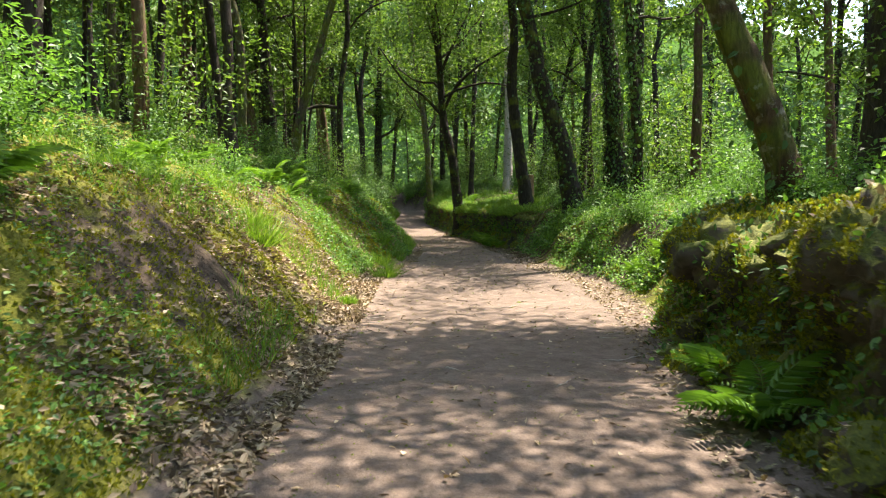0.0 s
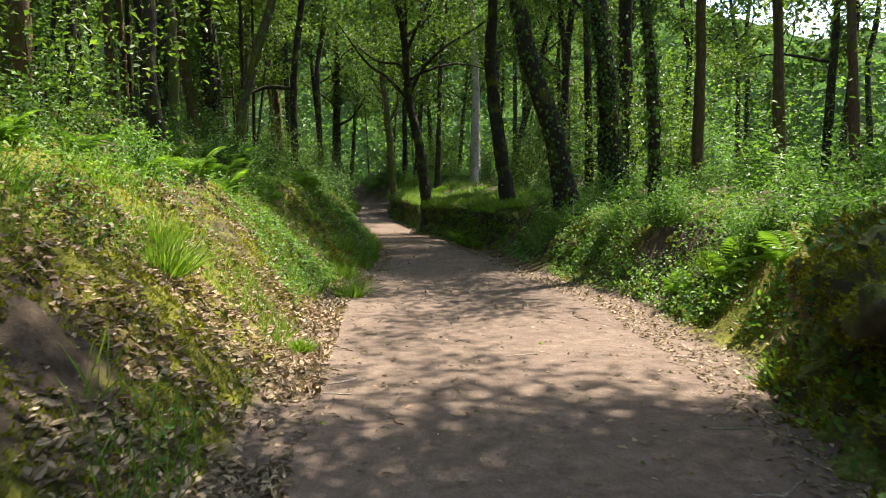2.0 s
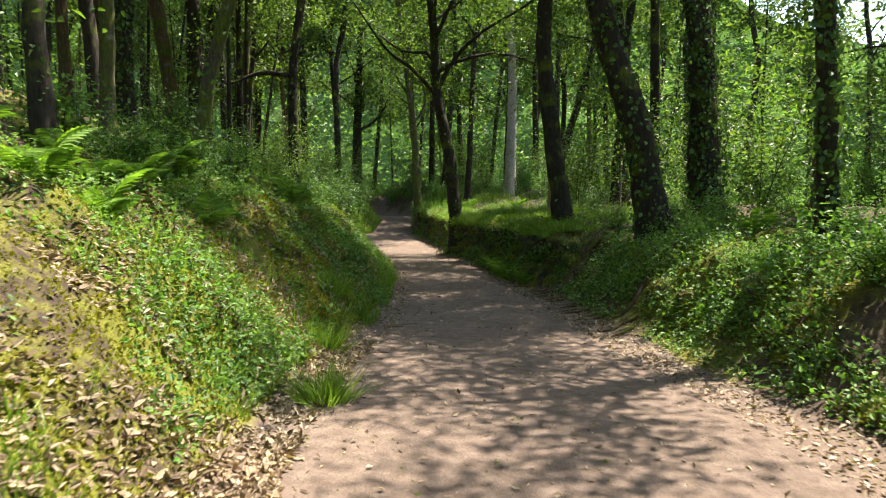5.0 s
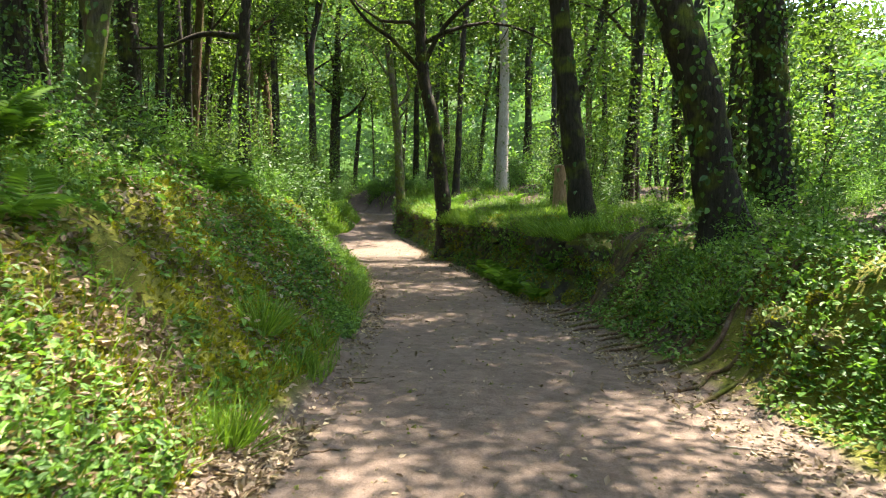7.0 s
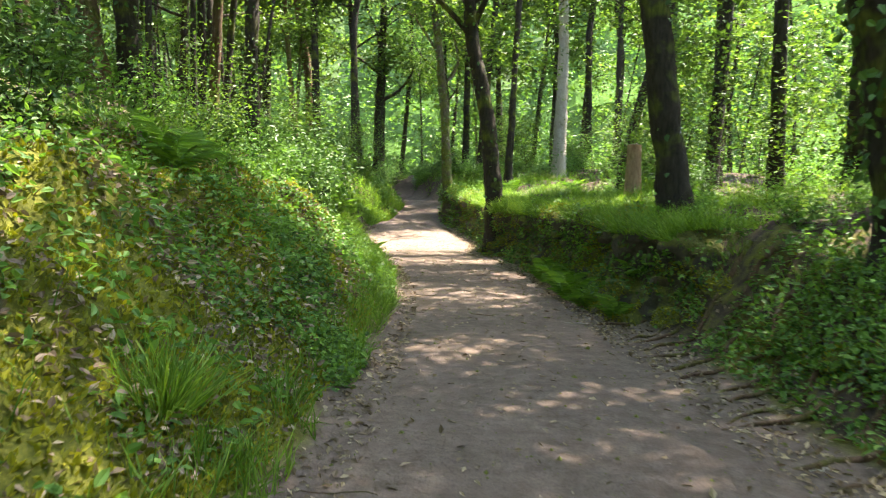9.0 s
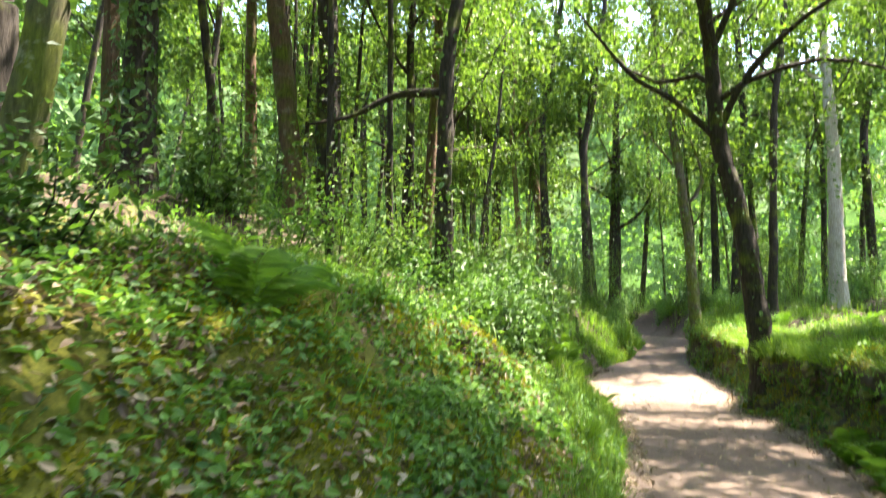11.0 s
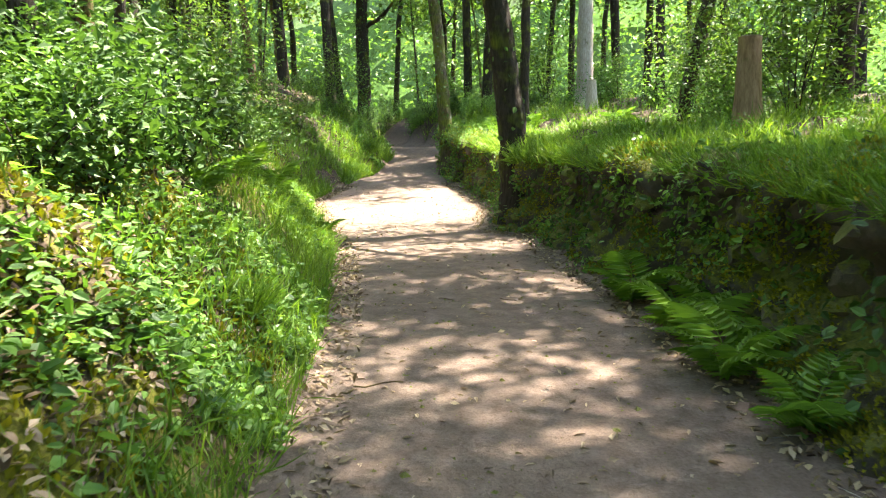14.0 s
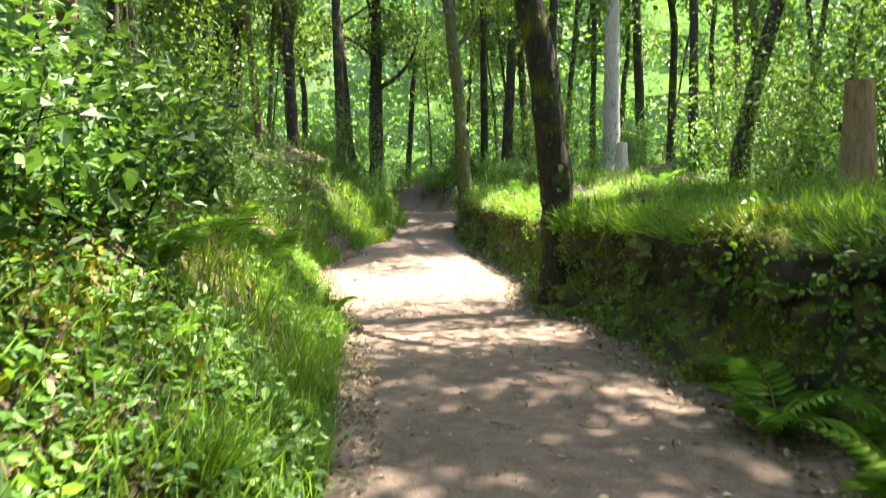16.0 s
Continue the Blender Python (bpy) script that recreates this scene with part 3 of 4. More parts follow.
def undergrowth():
    r = np.random.default_rng(9)
    far = (-30, 70)
    kinds = [bush("bramble_bush", 1.0, 0.7, 1100, 0.085, r, "low dense bramble with small green leaves", at=(far[0], far[1], 3)),
             bush("hazel_bush", 1.7, 0.9, 1100, 0.105, r, "tall leafy hazel bush", at=(far[0] - 3, far[1], 3)),
             bush("laurel_bush", 1.3, 0.9, 1000, 0.11, r, "dark green laurel-like bush", IVY_LEAF, (far[0] - 6, far[1], 3)),
             bush("young_oak", 3.4, 1.2, 1500, 0.125, r, "young oak with light green leaves", OAK_LEAF, (far[0] - 9, far[1], 3))]

    def put(k, x, y, s):
        copy_thing(kinds[k], pose(x, y, float(land(x, y)) - 0.03, 0, 0, r.uniform(0, 360)) @ Matrix.Scale(s, 4))

    for i in range(115):
        y = r.uniform(2, 62)
        d = 1.9 + r.exponential(2.8) if y < 22 else 1.35 + r.exponential(2.6)
        put(int(r.choice([0, 1, 2, 3], p=[0.36, 0.16, 0.38, 0.10])), float(path_left(y)) - d, y, r.uniform(0.55, 1.05) * (0.75 if d < 3 else 1.0))
    for i in range(95):
        y = r.uniform(5, 62)
        d = 1.5 + r.exponential(4.0)
        k = int(r.choice([0, 1, 2, 3], p=[0.5, 0.2, 0.05, 0.25]))
        if d < 3 and k == 3:
            k = 0
        put(k, float(path_right(y)) + d, y, r.uniform(0.5, 1.0) * (0.55 if d < 2.5 else 1.0))

    # crest bushes, mostly dark laurel: the darker leaf colour stands in for shade
    for i in range(30):
        y = r.uniform(24.5, 37)
        put(int(r.choice([0, 2], p=[0.2, 0.8])), float(path_left(y)) - 1.2 - r.exponential(0.8), y, r.uniform(0.6, 0.95))
    for i in range(34):
        y = r.uniform(8, 26)
        put(0 if i % 4 else 1, float(path_right(y)) + 0.9 + r.exponential(0.7), y, r.uniform(0.3, 0.6))
    for i in range(46):
        y = r.uniform(29, 60)
        put(int(r.choice([0, 1, 3], p=[0.2, 0.35, 0.45])), float(path_right(y)) + r.uniform(4, 17), y, r.uniform(0.9, 1.5))
    for i in range(22):
        y = r.uniform(50.5, 60)
        put(int(r.choice([0, 1, 2, 3])), float(path_right(y)) + 0.4 + r.exponential(2.2), y, r.uniform(0.6, 1.0))
    for i in range(26):
        y = r.uniform(43, 62)
        put(int(r.choice([0, 1, 2])), float(path_left(y)) - 0.8 - r.exponential(1.5) if i % 2 else float(path_right(y)) + 0.8 + r.exponential(1.5), y, r.uniform(0.5, 0.9))


undergrowth()


def ground_cover():
    r = np.random.default_rng(13)

    def region(n, y0, y1, near, scale, side, cap):
        y = r.uniform(y0, y1, n)
        d = np.minimum(near + r.exponential(scale, n), cap)
        x = path_left(y) - d if side < 0 else path_right(y) + d
        return x, y

    # grass
    sets = [region(12000, 2, 20, 0.15, 1.4, -1, 6), region(26000, 18, 46, 0.0, 0.8, -1, 6), region(9000, 8, 30, 0.75, 0.8, 1, 6), region(20000, 24, 46, 0.7, 1.8, 1, 9), region(9000, 42, 60, 0.2, 5, 1, 18), region(5000, 42, 60, 0.2, 3, -1, 12), region(16000, 8, 30, 1.7, 1.5, -1, 7)]
    x, y = np.concatenate([s[0] for s in sets]), np.concatenate([s[1] for s in sets])
    keep = (fractal(x * 0.9, y * 0.9, 41, 3) > -0.25) & ((y > 19) | (fractal(x * 0.8, y * 0.8, 43, 2) > 0.1))
    slope = (y > 17) & (y < 24.5) & (x < path_left(y) - 0.35) & (x > path_left(y) - 2.6)
    keep &= ~slope | (r.random(len(y)) < 0.12) | (x < path_left(y) - 1.7)
    x, y = x[keep], y[keep]
    n = len(x)
    al = r.normal(size=(n, 3)) * 0.4 + np.array([0, 0, 1.0])
    ln = r.uniform(0.10, 0.32, n) * np.interp(y, [24, 40], [1.0, 1.5])
    nm = r.normal(size=(n, 3)) * np.array([1, 1, 0.1])
    tagged(new("grass", mesh_from("grass", *strew(on_land(x, y, 0.01), al, nm, ln, r.uniform(0.006, 0.012, n) * np.interp(y, [24, 45], [1.0, 2.2]), BLADE), GRASS)), "bright green grass on the banks", "grass", kind="stuff")
    # broad herb and ivy leaves that cover the banks
    sets = [region(24000, 2, 18, 0.25, 1.4, -1, 7), region(16000, 14, 25, 0.15, 0.9, -1, 3), region(20000, 16, 44, 0.02, 1.0, -1, 6), region(26000, 20, 36, 0.0, 0.8, -1, 4), region(7000, 42, 62, 0.0, 1.6, -1, 7), region(16000, 8, 28, 1.7, 1.6, -1, 7), region(14000, 11, 24, 0.4, 0.9, 1, 4), region(30000, 4, 44, 0.1, 1.0, 1, 6), region(7000, 42, 62, 0.0, 1.6, 1, 7)]
    x, y = np.concatenate([s[0] for s in sets]), np.concatenate([s[1] for s in sets])
    keep = ((fractal(x * 0.7, y * 0.7, 47, 3) > -0.15) | (x < path_left(y) - 1.7)) & ~((y > 16) & (y < 25) & (x < path_left(y)) & (x > path_left(y) - 1.7) & (fractal(x * 1.6, y * 1.6, 53, 3) < 0.05))
    keep &= (y < 23) | (x < path_right(y)) | (x > path_right(y) + 0.55)
    keep &= (y > 10.9) | (x < path_right(y)) | (x > path_right(y) + 1.2)
    x, y = x[keep], y[keep]
    n = len(x)
    for name, label, mat, sel, size in (("herb_leaves", "broad green herb leaves over the banks", HERB_LEAF, np.arange(n) % 3 != 0, 0.065), ("ground_ivy", "dark ivy leaves creeping over the banks", IVY_LEAF, np.arange(n) % 3 == 0, 0.055)):
        p = on_land(x[sel], y[sel])
        m = len(p)
        p[:, 2] += np.abs(r.normal(size=m)) * 0.09
        v, f = spread_leaves(p, size * np.interp(p[:, 1], [8, 22, 30, 50], [0.62, 1.0, 1.05, 1.8]), r, LEAF6, 0.15, 1.3, 0.8)
        tagged(new(name, mesh_from(name, v, f, mat)), label, "ground cover", kind="stuff")
    # fallen leaves
    n = 42000
    y = r.uniform(0, 40, n)
    side = r.random(n)
    d = np.abs(r.normal(size=n)) * np.where(side < 0.62, np.interp(y, [14, 24, 28], [1.9, 1.5, 0.8]), 0.8)
    x = np.where(side < 0.62, path_left(y) - d + 0.3, path_right(y) + d - 0.5)
    x = np.where(side > 0.965, path_left(y) + (path_right(y) - path_left(y)) * r.random(n), x)
    thin = (y > 15) | (y < 7.5) | (x > path_left(y) - 0.3) | (r.random(n) < 0.45)
    p = on_land(x[thin], y[thin], -0.008)
    v, f = spread_leaves(p, 0.055, r, LEAF4, 0.0, 1.8, 0.85)
    tagged(new("fallen_leaves", mesh_from("fallen_leaves", v, f, LITTER)), "dry brown fallen leaves along the path", "leaf litter", kind="stuff")
    n = 2300
    y = r.uniform(1, 38, n)
    u = r.beta(0.55, 0.5, n)
    x = path_left(y) + (path_right(y) - path_left(y)) * u
    p = on_land(x, y, -0.006)
    ln = r.uniform(0.02, 0.075, n)
    al = r.normal(size=(n, 3)) * np.array([1, 1, 0.05])
    v, f = strew(p, al, r.normal(size=(n, 3)) * 0.25 + np.array([0, 0, 1.0]), ln, ln * r.uniform(0.25, 0.5, n), LEAF6)
    tagged(new("slim_leaves", mesh_from("slim_leaves", v, f, LITTER)), "slim dry leaves strewn over the path", "leaf litter", kind="stuff")
    # moss cushions on the open bank
    n = 110000
    y = r.uniform(2, 26, n)
    x = path_left(y) - 0.15 - np.abs(r.normal(size=n)) * 1.3
    keep = fractal(x * 1.3, y * 1.3, 91, 3) > -0.3
    x, y = x[keep], y[keep]
    p = on_land(x, y, 0.004)
    k = len(p)
    ln = 0.032 * r.uniform(0.5, 1.3, k) * np.interp(p[:, 1], [14, 17], [1.0, 1.5])
    v, f = strew(p, r.normal(size=(k, 3)) * 0.7 + np.array([0.3, 0, 0.8]), r.normal(size=(k, 3)), ln, ln * 0.8, LEAF4)
    tagged(new("moss", mesh_from("moss", v, f, MOSS_TUFT)), "yellow-green moss over the earth bank", "moss", kind="stuff")
    # drifts of dead leaves on the lower bank at the start
    n = 60000
    y = r.uniform(1, 17, n)
    d = r.beta(0.9, 1.5, n) * 3.0 - 0.25
    x = path_left(y) - d
    keep = fractal(x * 1.1, y * 1.1, 57, 3) + 0.35 * np.exp(-d * 1.6) > -0.1
    p = on_land(x[keep], y[keep], -0.008)
    k = len(p)
    ln = r.uniform(0.035, 0.085, k)
    v, f = strew(p, r.normal(size=(k, 3)) * np.array([1, 1, 0.35]), r.normal(size=(k, 3)) * 0.55 + np.array([0.4, 0, 1.0]), ln, ln * r.uniform(0.4, 0.75, k), LEAF6)
    tagged(new("bank_litter", mesh_from("bank_litter", v, f, LITTER)), "brown and pale dead leaves drifted over the mossy bank", "leaf litter", kind="stuff")
    # dead leaves caught among the ivy of the steep slope, and larger ivy between them
    for name, label, mat, n, size, seed in (("slope_litter", "dry brown leaves caught on the steep earth slope", LITTER, 12000, 0.06, 61), ("slope_ivy", "pale-veined ivy leaves on the steep earth slope", HERB_LEAF, 9000, 0.075, 67)):
        y = r.uniform(15.5, 24, n)
        x = path_left(y) - 0.25 - r.uniform(0, 2.3, n)
        keep = fractal(x * 1.5, y * 1.5, seed, 3) > 0.02
        p = on_land(x[keep], y[keep], 0.0)
        p[:, 2] += np.abs(r.normal(size=len(p))) * 0.05
        v, f = spread_leaves(p, size, r, LEAF6, 0.3, 0.7, 0.7)
        tagged(new(name, mesh_from(name, v, f, mat)), label, "ground cover", kind="stuff")


ground_cover()


def far_woods():
    """Leafy distance that closes the wood, before a dark wooded backdrop."""
    r = np.random.default_rng(17)
    n = 80000
    ang = r.uniform(0, 2 * np.pi, n)
    rad = 36 + r.exponential(9, n)
    x, y = -4 + rad * np.sin(ang), 26 + rad * 1.05 * np.cos(ang)
    right = np.clip((x - 3) / 22, 0, 1)
    clump = fractal(x * 0.12, y * 0.12, 61, 3)
    z = land(x, y) + r.uniform(0, 1, n) ** 1.2 * (24 - 9 * right) * np.clip(0.8 + 0.5 * clump, 0.2, 1.4)
    v, f = spread_leaves(np.stack([x, y, z], -1), 0.4, r, LEAF4, 0.2, 0.5, 0.8)
    tagged(new("far_woods", mesh_from("far_woods", v, f, BUSH_LEAF)), "green woods in the distance", "woods", kind="stuff")
    mat, nt, p, out = material("far_foliage")
    geo = nt.nodes.new("ShaderNodeNewGeometry")
    c = ramp(nt, noise_node(nt, 0.9, 8, 0.8, geo.outputs["Position"]).outputs["Fac"], [(0.35, (0.03, 0.06, 0.016)), (0.52, (0.06, 0.12, 0.03)), (0.68, (0.11, 0.2, 0.05))])
    nt.links.new(c.outputs[0], p.inputs["Base Color"])
    p.inputs["Roughness"].default_value = 0.9
    glow = nt.nodes.new("ShaderNodeBsdfTranslucent")
    nt.links.new(c.outputs[0], glow.inputs[0])
    both = nt.nodes.new("ShaderNodeMixShader")
    both.inputs[0].default_value = 0.5
    nt.links.new(p.outputs[0], both.inputs[1])
    nt.links.new(glow.outputs[0], both.inputs[2])
    nt.links.new(both.outputs[0], out.inputs[0])
    th = np.linspace(0, 2 * np.pi, 260, endpoint=False)
    rows = 26
    T, K = np.meshgrid(th, np.linspace(0, 1, rows))
    R = 66 + 5 * fractal(T * 9, K * 5, 71, 4) + 6 * K
    X, Y = -4 + R * np.sin(T), 26 + R * np.cos(T)
    top = 28 - 11 * np.clip((X - 3) / 30, 0, 1) + 2.5 * fractal(T * 14, K * 0, 73, 4)
    Z = np.minimum(land(X, Y), 6) - 1 + K * top
    i = np.arange(rows - 1)[:, None] * 260
    j = np.arange(260)[None]
    q = np.stack([i + j, i + (j + 1) % 260, i + 260 + (j + 1) % 260, i + 260 + j], -1).reshape(-1, 4)
    tagged(new("backdrop", mesh_from("backdrop", np.stack([X, Y, Z], -1).reshape(-1, 3), q, mat)), "distant wooded slope", "backdrop", kind="structure")


far_woods()


# ---- banks: stones, boulders, roots, ferns, tufts ----
def rock_mesh(name, rng, mat, flat=0.75, level=2, rough=0.12):
    bm = bmesh.new()
    bmesh.ops.create_icosphere(bm, subdivisions=level, radius=0.5)
    o = Vector(rng.uniform(0, 50, 3))
    cuts = [(Vector(rng.normal(size=3)).normalized(), rng.uniform(0.2, 0.38)) for _ in range(12)]
    for v in bm.verts:
        p = v.co.copy()
        for n, d in cuts:
            over = p.dot(n) - d
            if over > 0:
                p -= n * over * 0.9
        q = p * 2.4 + o
        v.co = p * (1.15 + 0.22 * noise.noise(q) + rough * noise.noise(q * 2.7) + rough * 0.7 * noise.noise(q * 6.5))
        v.co.z *= flat
    for f in bm.faces:
        f.smooth = False
    me = bpy.data.meshes.new(name)
    bm.to_mesh(me)
    bm.free()
    me.materials.append(mat)
    return me


def wall_wave(y):
    """How far the foot of the bank strays from the even line of the path."""
    return 0.12 * fractal(np.asarray(y, float) * 0 + 3.3, np.asarray(y, float) * 0.9, 5, 3)


def bank_face(y0, y1, step, foot, profile, seed, size, block, rough=0.06):
    """A steep lumpy face along the path: rows of points that follow a profile, split into blocks by recessed cracks."""
    prof = bend_line(np.array([(d, 0.0, h) for d, h in profile]), step)
    ys = np.arange(y0, y1, step)
    ends = np.clip(np.minimum(ys - y0, y1 - ys) / 0.9, 0, 1)[:, None]
    wave = 0.16 * fractal(ys * 0.8, ys * 0 + seed, seed, 3)[:, None]
    tall = 1 + 0.13 * fractal(ys * 0.5, ys * 0 + 7.7, seed + 5, 3)[:, None]
    P = np.zeros((len(ys), len(prof), 3))
    P[..., 0] = foot(ys)[:, None] + prof[None, :, 0] + wave * np.clip(prof[None, :, 2], 0, 1) + (1 - ends) * 0.7
    P[..., 1] = ys[:, None]
    P[..., 2] = prof[None, :, 2] * tall * (0.35 + 0.65 * ends) + path_height(ys)[:, None]
    along, up = np.gradient(P, axis=0), np.gradient(P, axis=1)
    N = unit(np.cross(up, along).reshape(-1, 3))
    flat = P.reshape(-1, 3)
    push = np.zeros(len(flat))
    for i, p in enumerate(flat):
        q = Vector(p)
        w = q * size + Vector((seed, 0, 0)) + 0.35 * noise.noise_vector(q * 2.1)
        dist, cells = noise.voronoi(w)
        crack = min(1.0, (dist[1] - dist[0]) * 3.2)
        push[i] = block * (0.9 * noise.noise(cells[0] * 2.7) + 0.9 * crack - 0.6) + 0.06 * noise.fractal(q * 3.3, 0.8, 2.1, 4) + rough * (min(0.5, noise.voronoi(q * size * 3.1)[0][1] - noise.voronoi(q * size * 3.1)[0][0]) - 0.2)
    V = flat + N * push[:, None]
    nt = len(prof)
    idx = np.arange(len(V)).reshape(len(ys), nt)
    F = np.stack([idx[:-1, :-1], idx[1:, :-1], idx[1:, 1:], idx[:-1, 1:]], -1).reshape(-1, 4)
    return V, F[:, ::-1], N, push


def on_face(face, n, rng):
    """Random places on a face, with the way it looks and how far it stands proud there."""
    V, F, N, push = face
    f = F[rng.integers(0, len(F), n)]
    a, b = rng.random((n, 1)), rng.random((n, 1))
    mixed = [(q[f[:, 0]] * (1 - a) + q[f[:, 1]] * a) * (1 - b) + (q[f[:, 3]] * (1 - a) + q[f[:, 2]] * a) * b for q in (V, N, push[:, None])]
    return mixed[0], mixed[1], mixed[2][:, 0]


def face_plants(face, rng, sets):
    """Leaves and cushions on a face: (name, label, category, material, number, size, patchiness, least proud, hang, stand)."""
    for name, label, category, mat, n, size, patchy, proud, hang, stand in sets:
        p, nm, push = on_face(face, n, rng)
        keep = (fractal(p[:, 1] * 1.7 + p[:, 0], p[:, 2] * 2.4, len(name) * 7 + n % 11, 3) > patchy) & (push > proud)
        p, nm = p[keep], nm[keep]
        k = len(p)
        ln = size * rng.uniform(0.55, 1.4, k)
        p = p + nm * np.abs(rng.normal(size=(k, 1))) * stand
        v, f = strew(p, nm * 0.5 + rng.normal(size=(k, 3)) * 0.6 + np.array([0, 0, hang]), nm + rng.normal(size=(k, 3)) * 0.5 + np.array([0, 0, 0.4]), ln, ln * 0.9, LEAF4 if mat is MOSS_TUFT else LEAF6)
        tagged(new(name, mesh_from(name, v, f, mat)), label, category, kind="stuff")


def stone_wall():
    """The old retaining bank: dark earth with half-buried stones, overhung by turf."""
    r = np.random.default_rng(31)
    face = bank_face(22.6, 45, 0.05, lambda y: path_right(y) + wall_wave(y) - 0.02, [(-0.12, -0.12), (0.0, 0.06), (0.1, 0.3), (0.22, 0.55), (0.2, 0.8), (0.1, 0.98), (0.2, 1.14), (0.55, 1.2), (1.0, 1.1)], 3, 2.6, 0.10)
    root = tagged(new("retaining_wall", mesh_from("retaining_wall", face[0], face[1], WALL_STONE, True)), "old bank of dark earth and mossy stones beside the path", "stone wall", kind="structure")
    meshes = [rock_mesh("stone", r, MOSSY_STONE if i % 3 == 0 else WALL_STONE, r.uniform(0.75, 0.95)) for i in range(9)]
    p, nm, push = on_face(face, 330, r)
    for at, out, proud in zip(p, nm, push):
        h = at[2] - float(path_height(at[1]))
        if proud < -0.03 or h > 1.05 or h < 0.0:
            continue
        w = r.uniform(0.14, 0.42)
        ob = new("stone", meshes[int(r.integers(0, 9))])
        ob.parent = root
        ob.matrix_basis = pose(at[0] + 0.03, at[1], at[2], r.uniform(-16, 16), r.uniform(-16, 16), 90 + r.uniform(-25, 25)) @ Matrix.Diagonal((w * 1.25, 0.26, w * r.uniform(0.55, 0.95), 1))
    face_plants(face, r, (
        ("wall_moss", "yellow-green moss cushions on the stones", "moss", MOSS_TUFT, 120000, 0.032, -0.05, -0.03, 0.3, 0.02),
        ("wall_ivy", "ivy hanging over the stone bank", "ground cover", IVY_LEAF, 12000, 0.06, 0.02, -0.05, -0.5, 0.06),
        ("wall_herbs", "small green herbs rooted in the stone bank", "ground cover", HERB_LEAF, 22000, 0.05, 0.0, -0.06, -0.1, 0.09)))
    # turf that hangs over the edge
    n = 26000
    y = r.uniform(22.8, 45, n)
    x = path_right(y) + wall_wave(y) + 0.12 + r.exponential(0.35, n)
    z = np.maximum(np.interp(x - path_right(y) - wall_wave(y), [0.1, 0.3, 0.7], [1.0, 1.14, 1.18]) + path_height(y), land(x, y)) - 0.02
    al = r.normal(size=(n, 3)) * 0.35 + np.stack([-0.5 * np.exp(-(x - path_right(y)) * 2), 0 * y, 0.8 + 0 * y], -1)
    ln = r.uniform(0.08, 0.28, n) * np.interp(y, [24, 40], [1.0, 1.4])
    tagged(new("wall_turf", mesh_from("wall_turf", *strew(np.stack([x, y, z], -1), al, r.normal(size=(n, 3)) * np.array([1, 1, 0.2]), ln, r.uniform(0.006, 0.012, n) * np.interp(y, [24, 45], [1.0, 2.0]), BLADE), GRASS)), "long grass overhanging the stone bank", "grass", kind="stuff")


stone_wall()


def rock_outcrop():
    """The undercut mossy rock beside the start of the walk."""
    r = np.random.default_rng(47)
    face = bank_face(3.6, 11.2, 0.04, lambda y: path_right(y) + np.interp(y, [5.5, 8.4, 9.6, 10.6], [-0.02, -0.24, -0.16, 0.0]), [(-0.05, -0.12), (0.12, 0.1), (0.32, 0.34), (0.34, 0.55), (0.2, 0.78), (0.22, 0.98), (0.48, 1.16), (0.95, 1.26), (1.5, 1.12)], 8, 2.6, 0.13, 0.12)
    root = tagged(new("rock_outcrop", mesh_from("rock_outcrop", face[0], face[1], OUTCROP, True)), "undercut brown rock outcrop thick with yellow-green moss", "rock")
    meshes = [rock_mesh("stone", r, MOSSY_STONE if i % 2 else OUTCROP, 0.85, 3, 0.16) for i in range(6)]
    p, nm, push = on_face(face, 60, r)
    for i, at in enumerate(p):
        w = r.uniform(0.16, 0.42)
        if push[i] > -0.03 and 0.05 < at[2] < 1.15:
            ob = part("stone", meshes[i % 6], root)
            ob.matrix_basis = pose(at[0] + 0.05, at[1], at[2], r.uniform(-25, 25), r.uniform(-25, 25), r.uniform(0, 360)) @ Matrix.Diagonal((w, w * 1.2, w * r.uniform(0.6, 0.9), 1))
    face_plants(face, r, (
        ("rock_moss", "yellow-green moss cushions over the rock", "moss", MOSS_TUFT, 90000, 0.03, -0.18, -0.03, 0.5, 0.012),
        ("rock_ivy", "dark ivy leaves rooted on the rock", "ground cover", IVY_LEAF, 3800, 0.055, 0.2, -0.1, -0.2, 0.07),
        ("rock_herbs", "small green herbs growing from the rock", "ground cover", HERB_LEAF, 4200, 0.05, 0.28, -0.1, 0.2, 0.08),
        ("rock_litter", "dry leaves caught on the rock", "leaf litter", LITTER, 5000, 0.05, 0.1, -0.3, 0.0, 0.006)))


rock_outcrop()


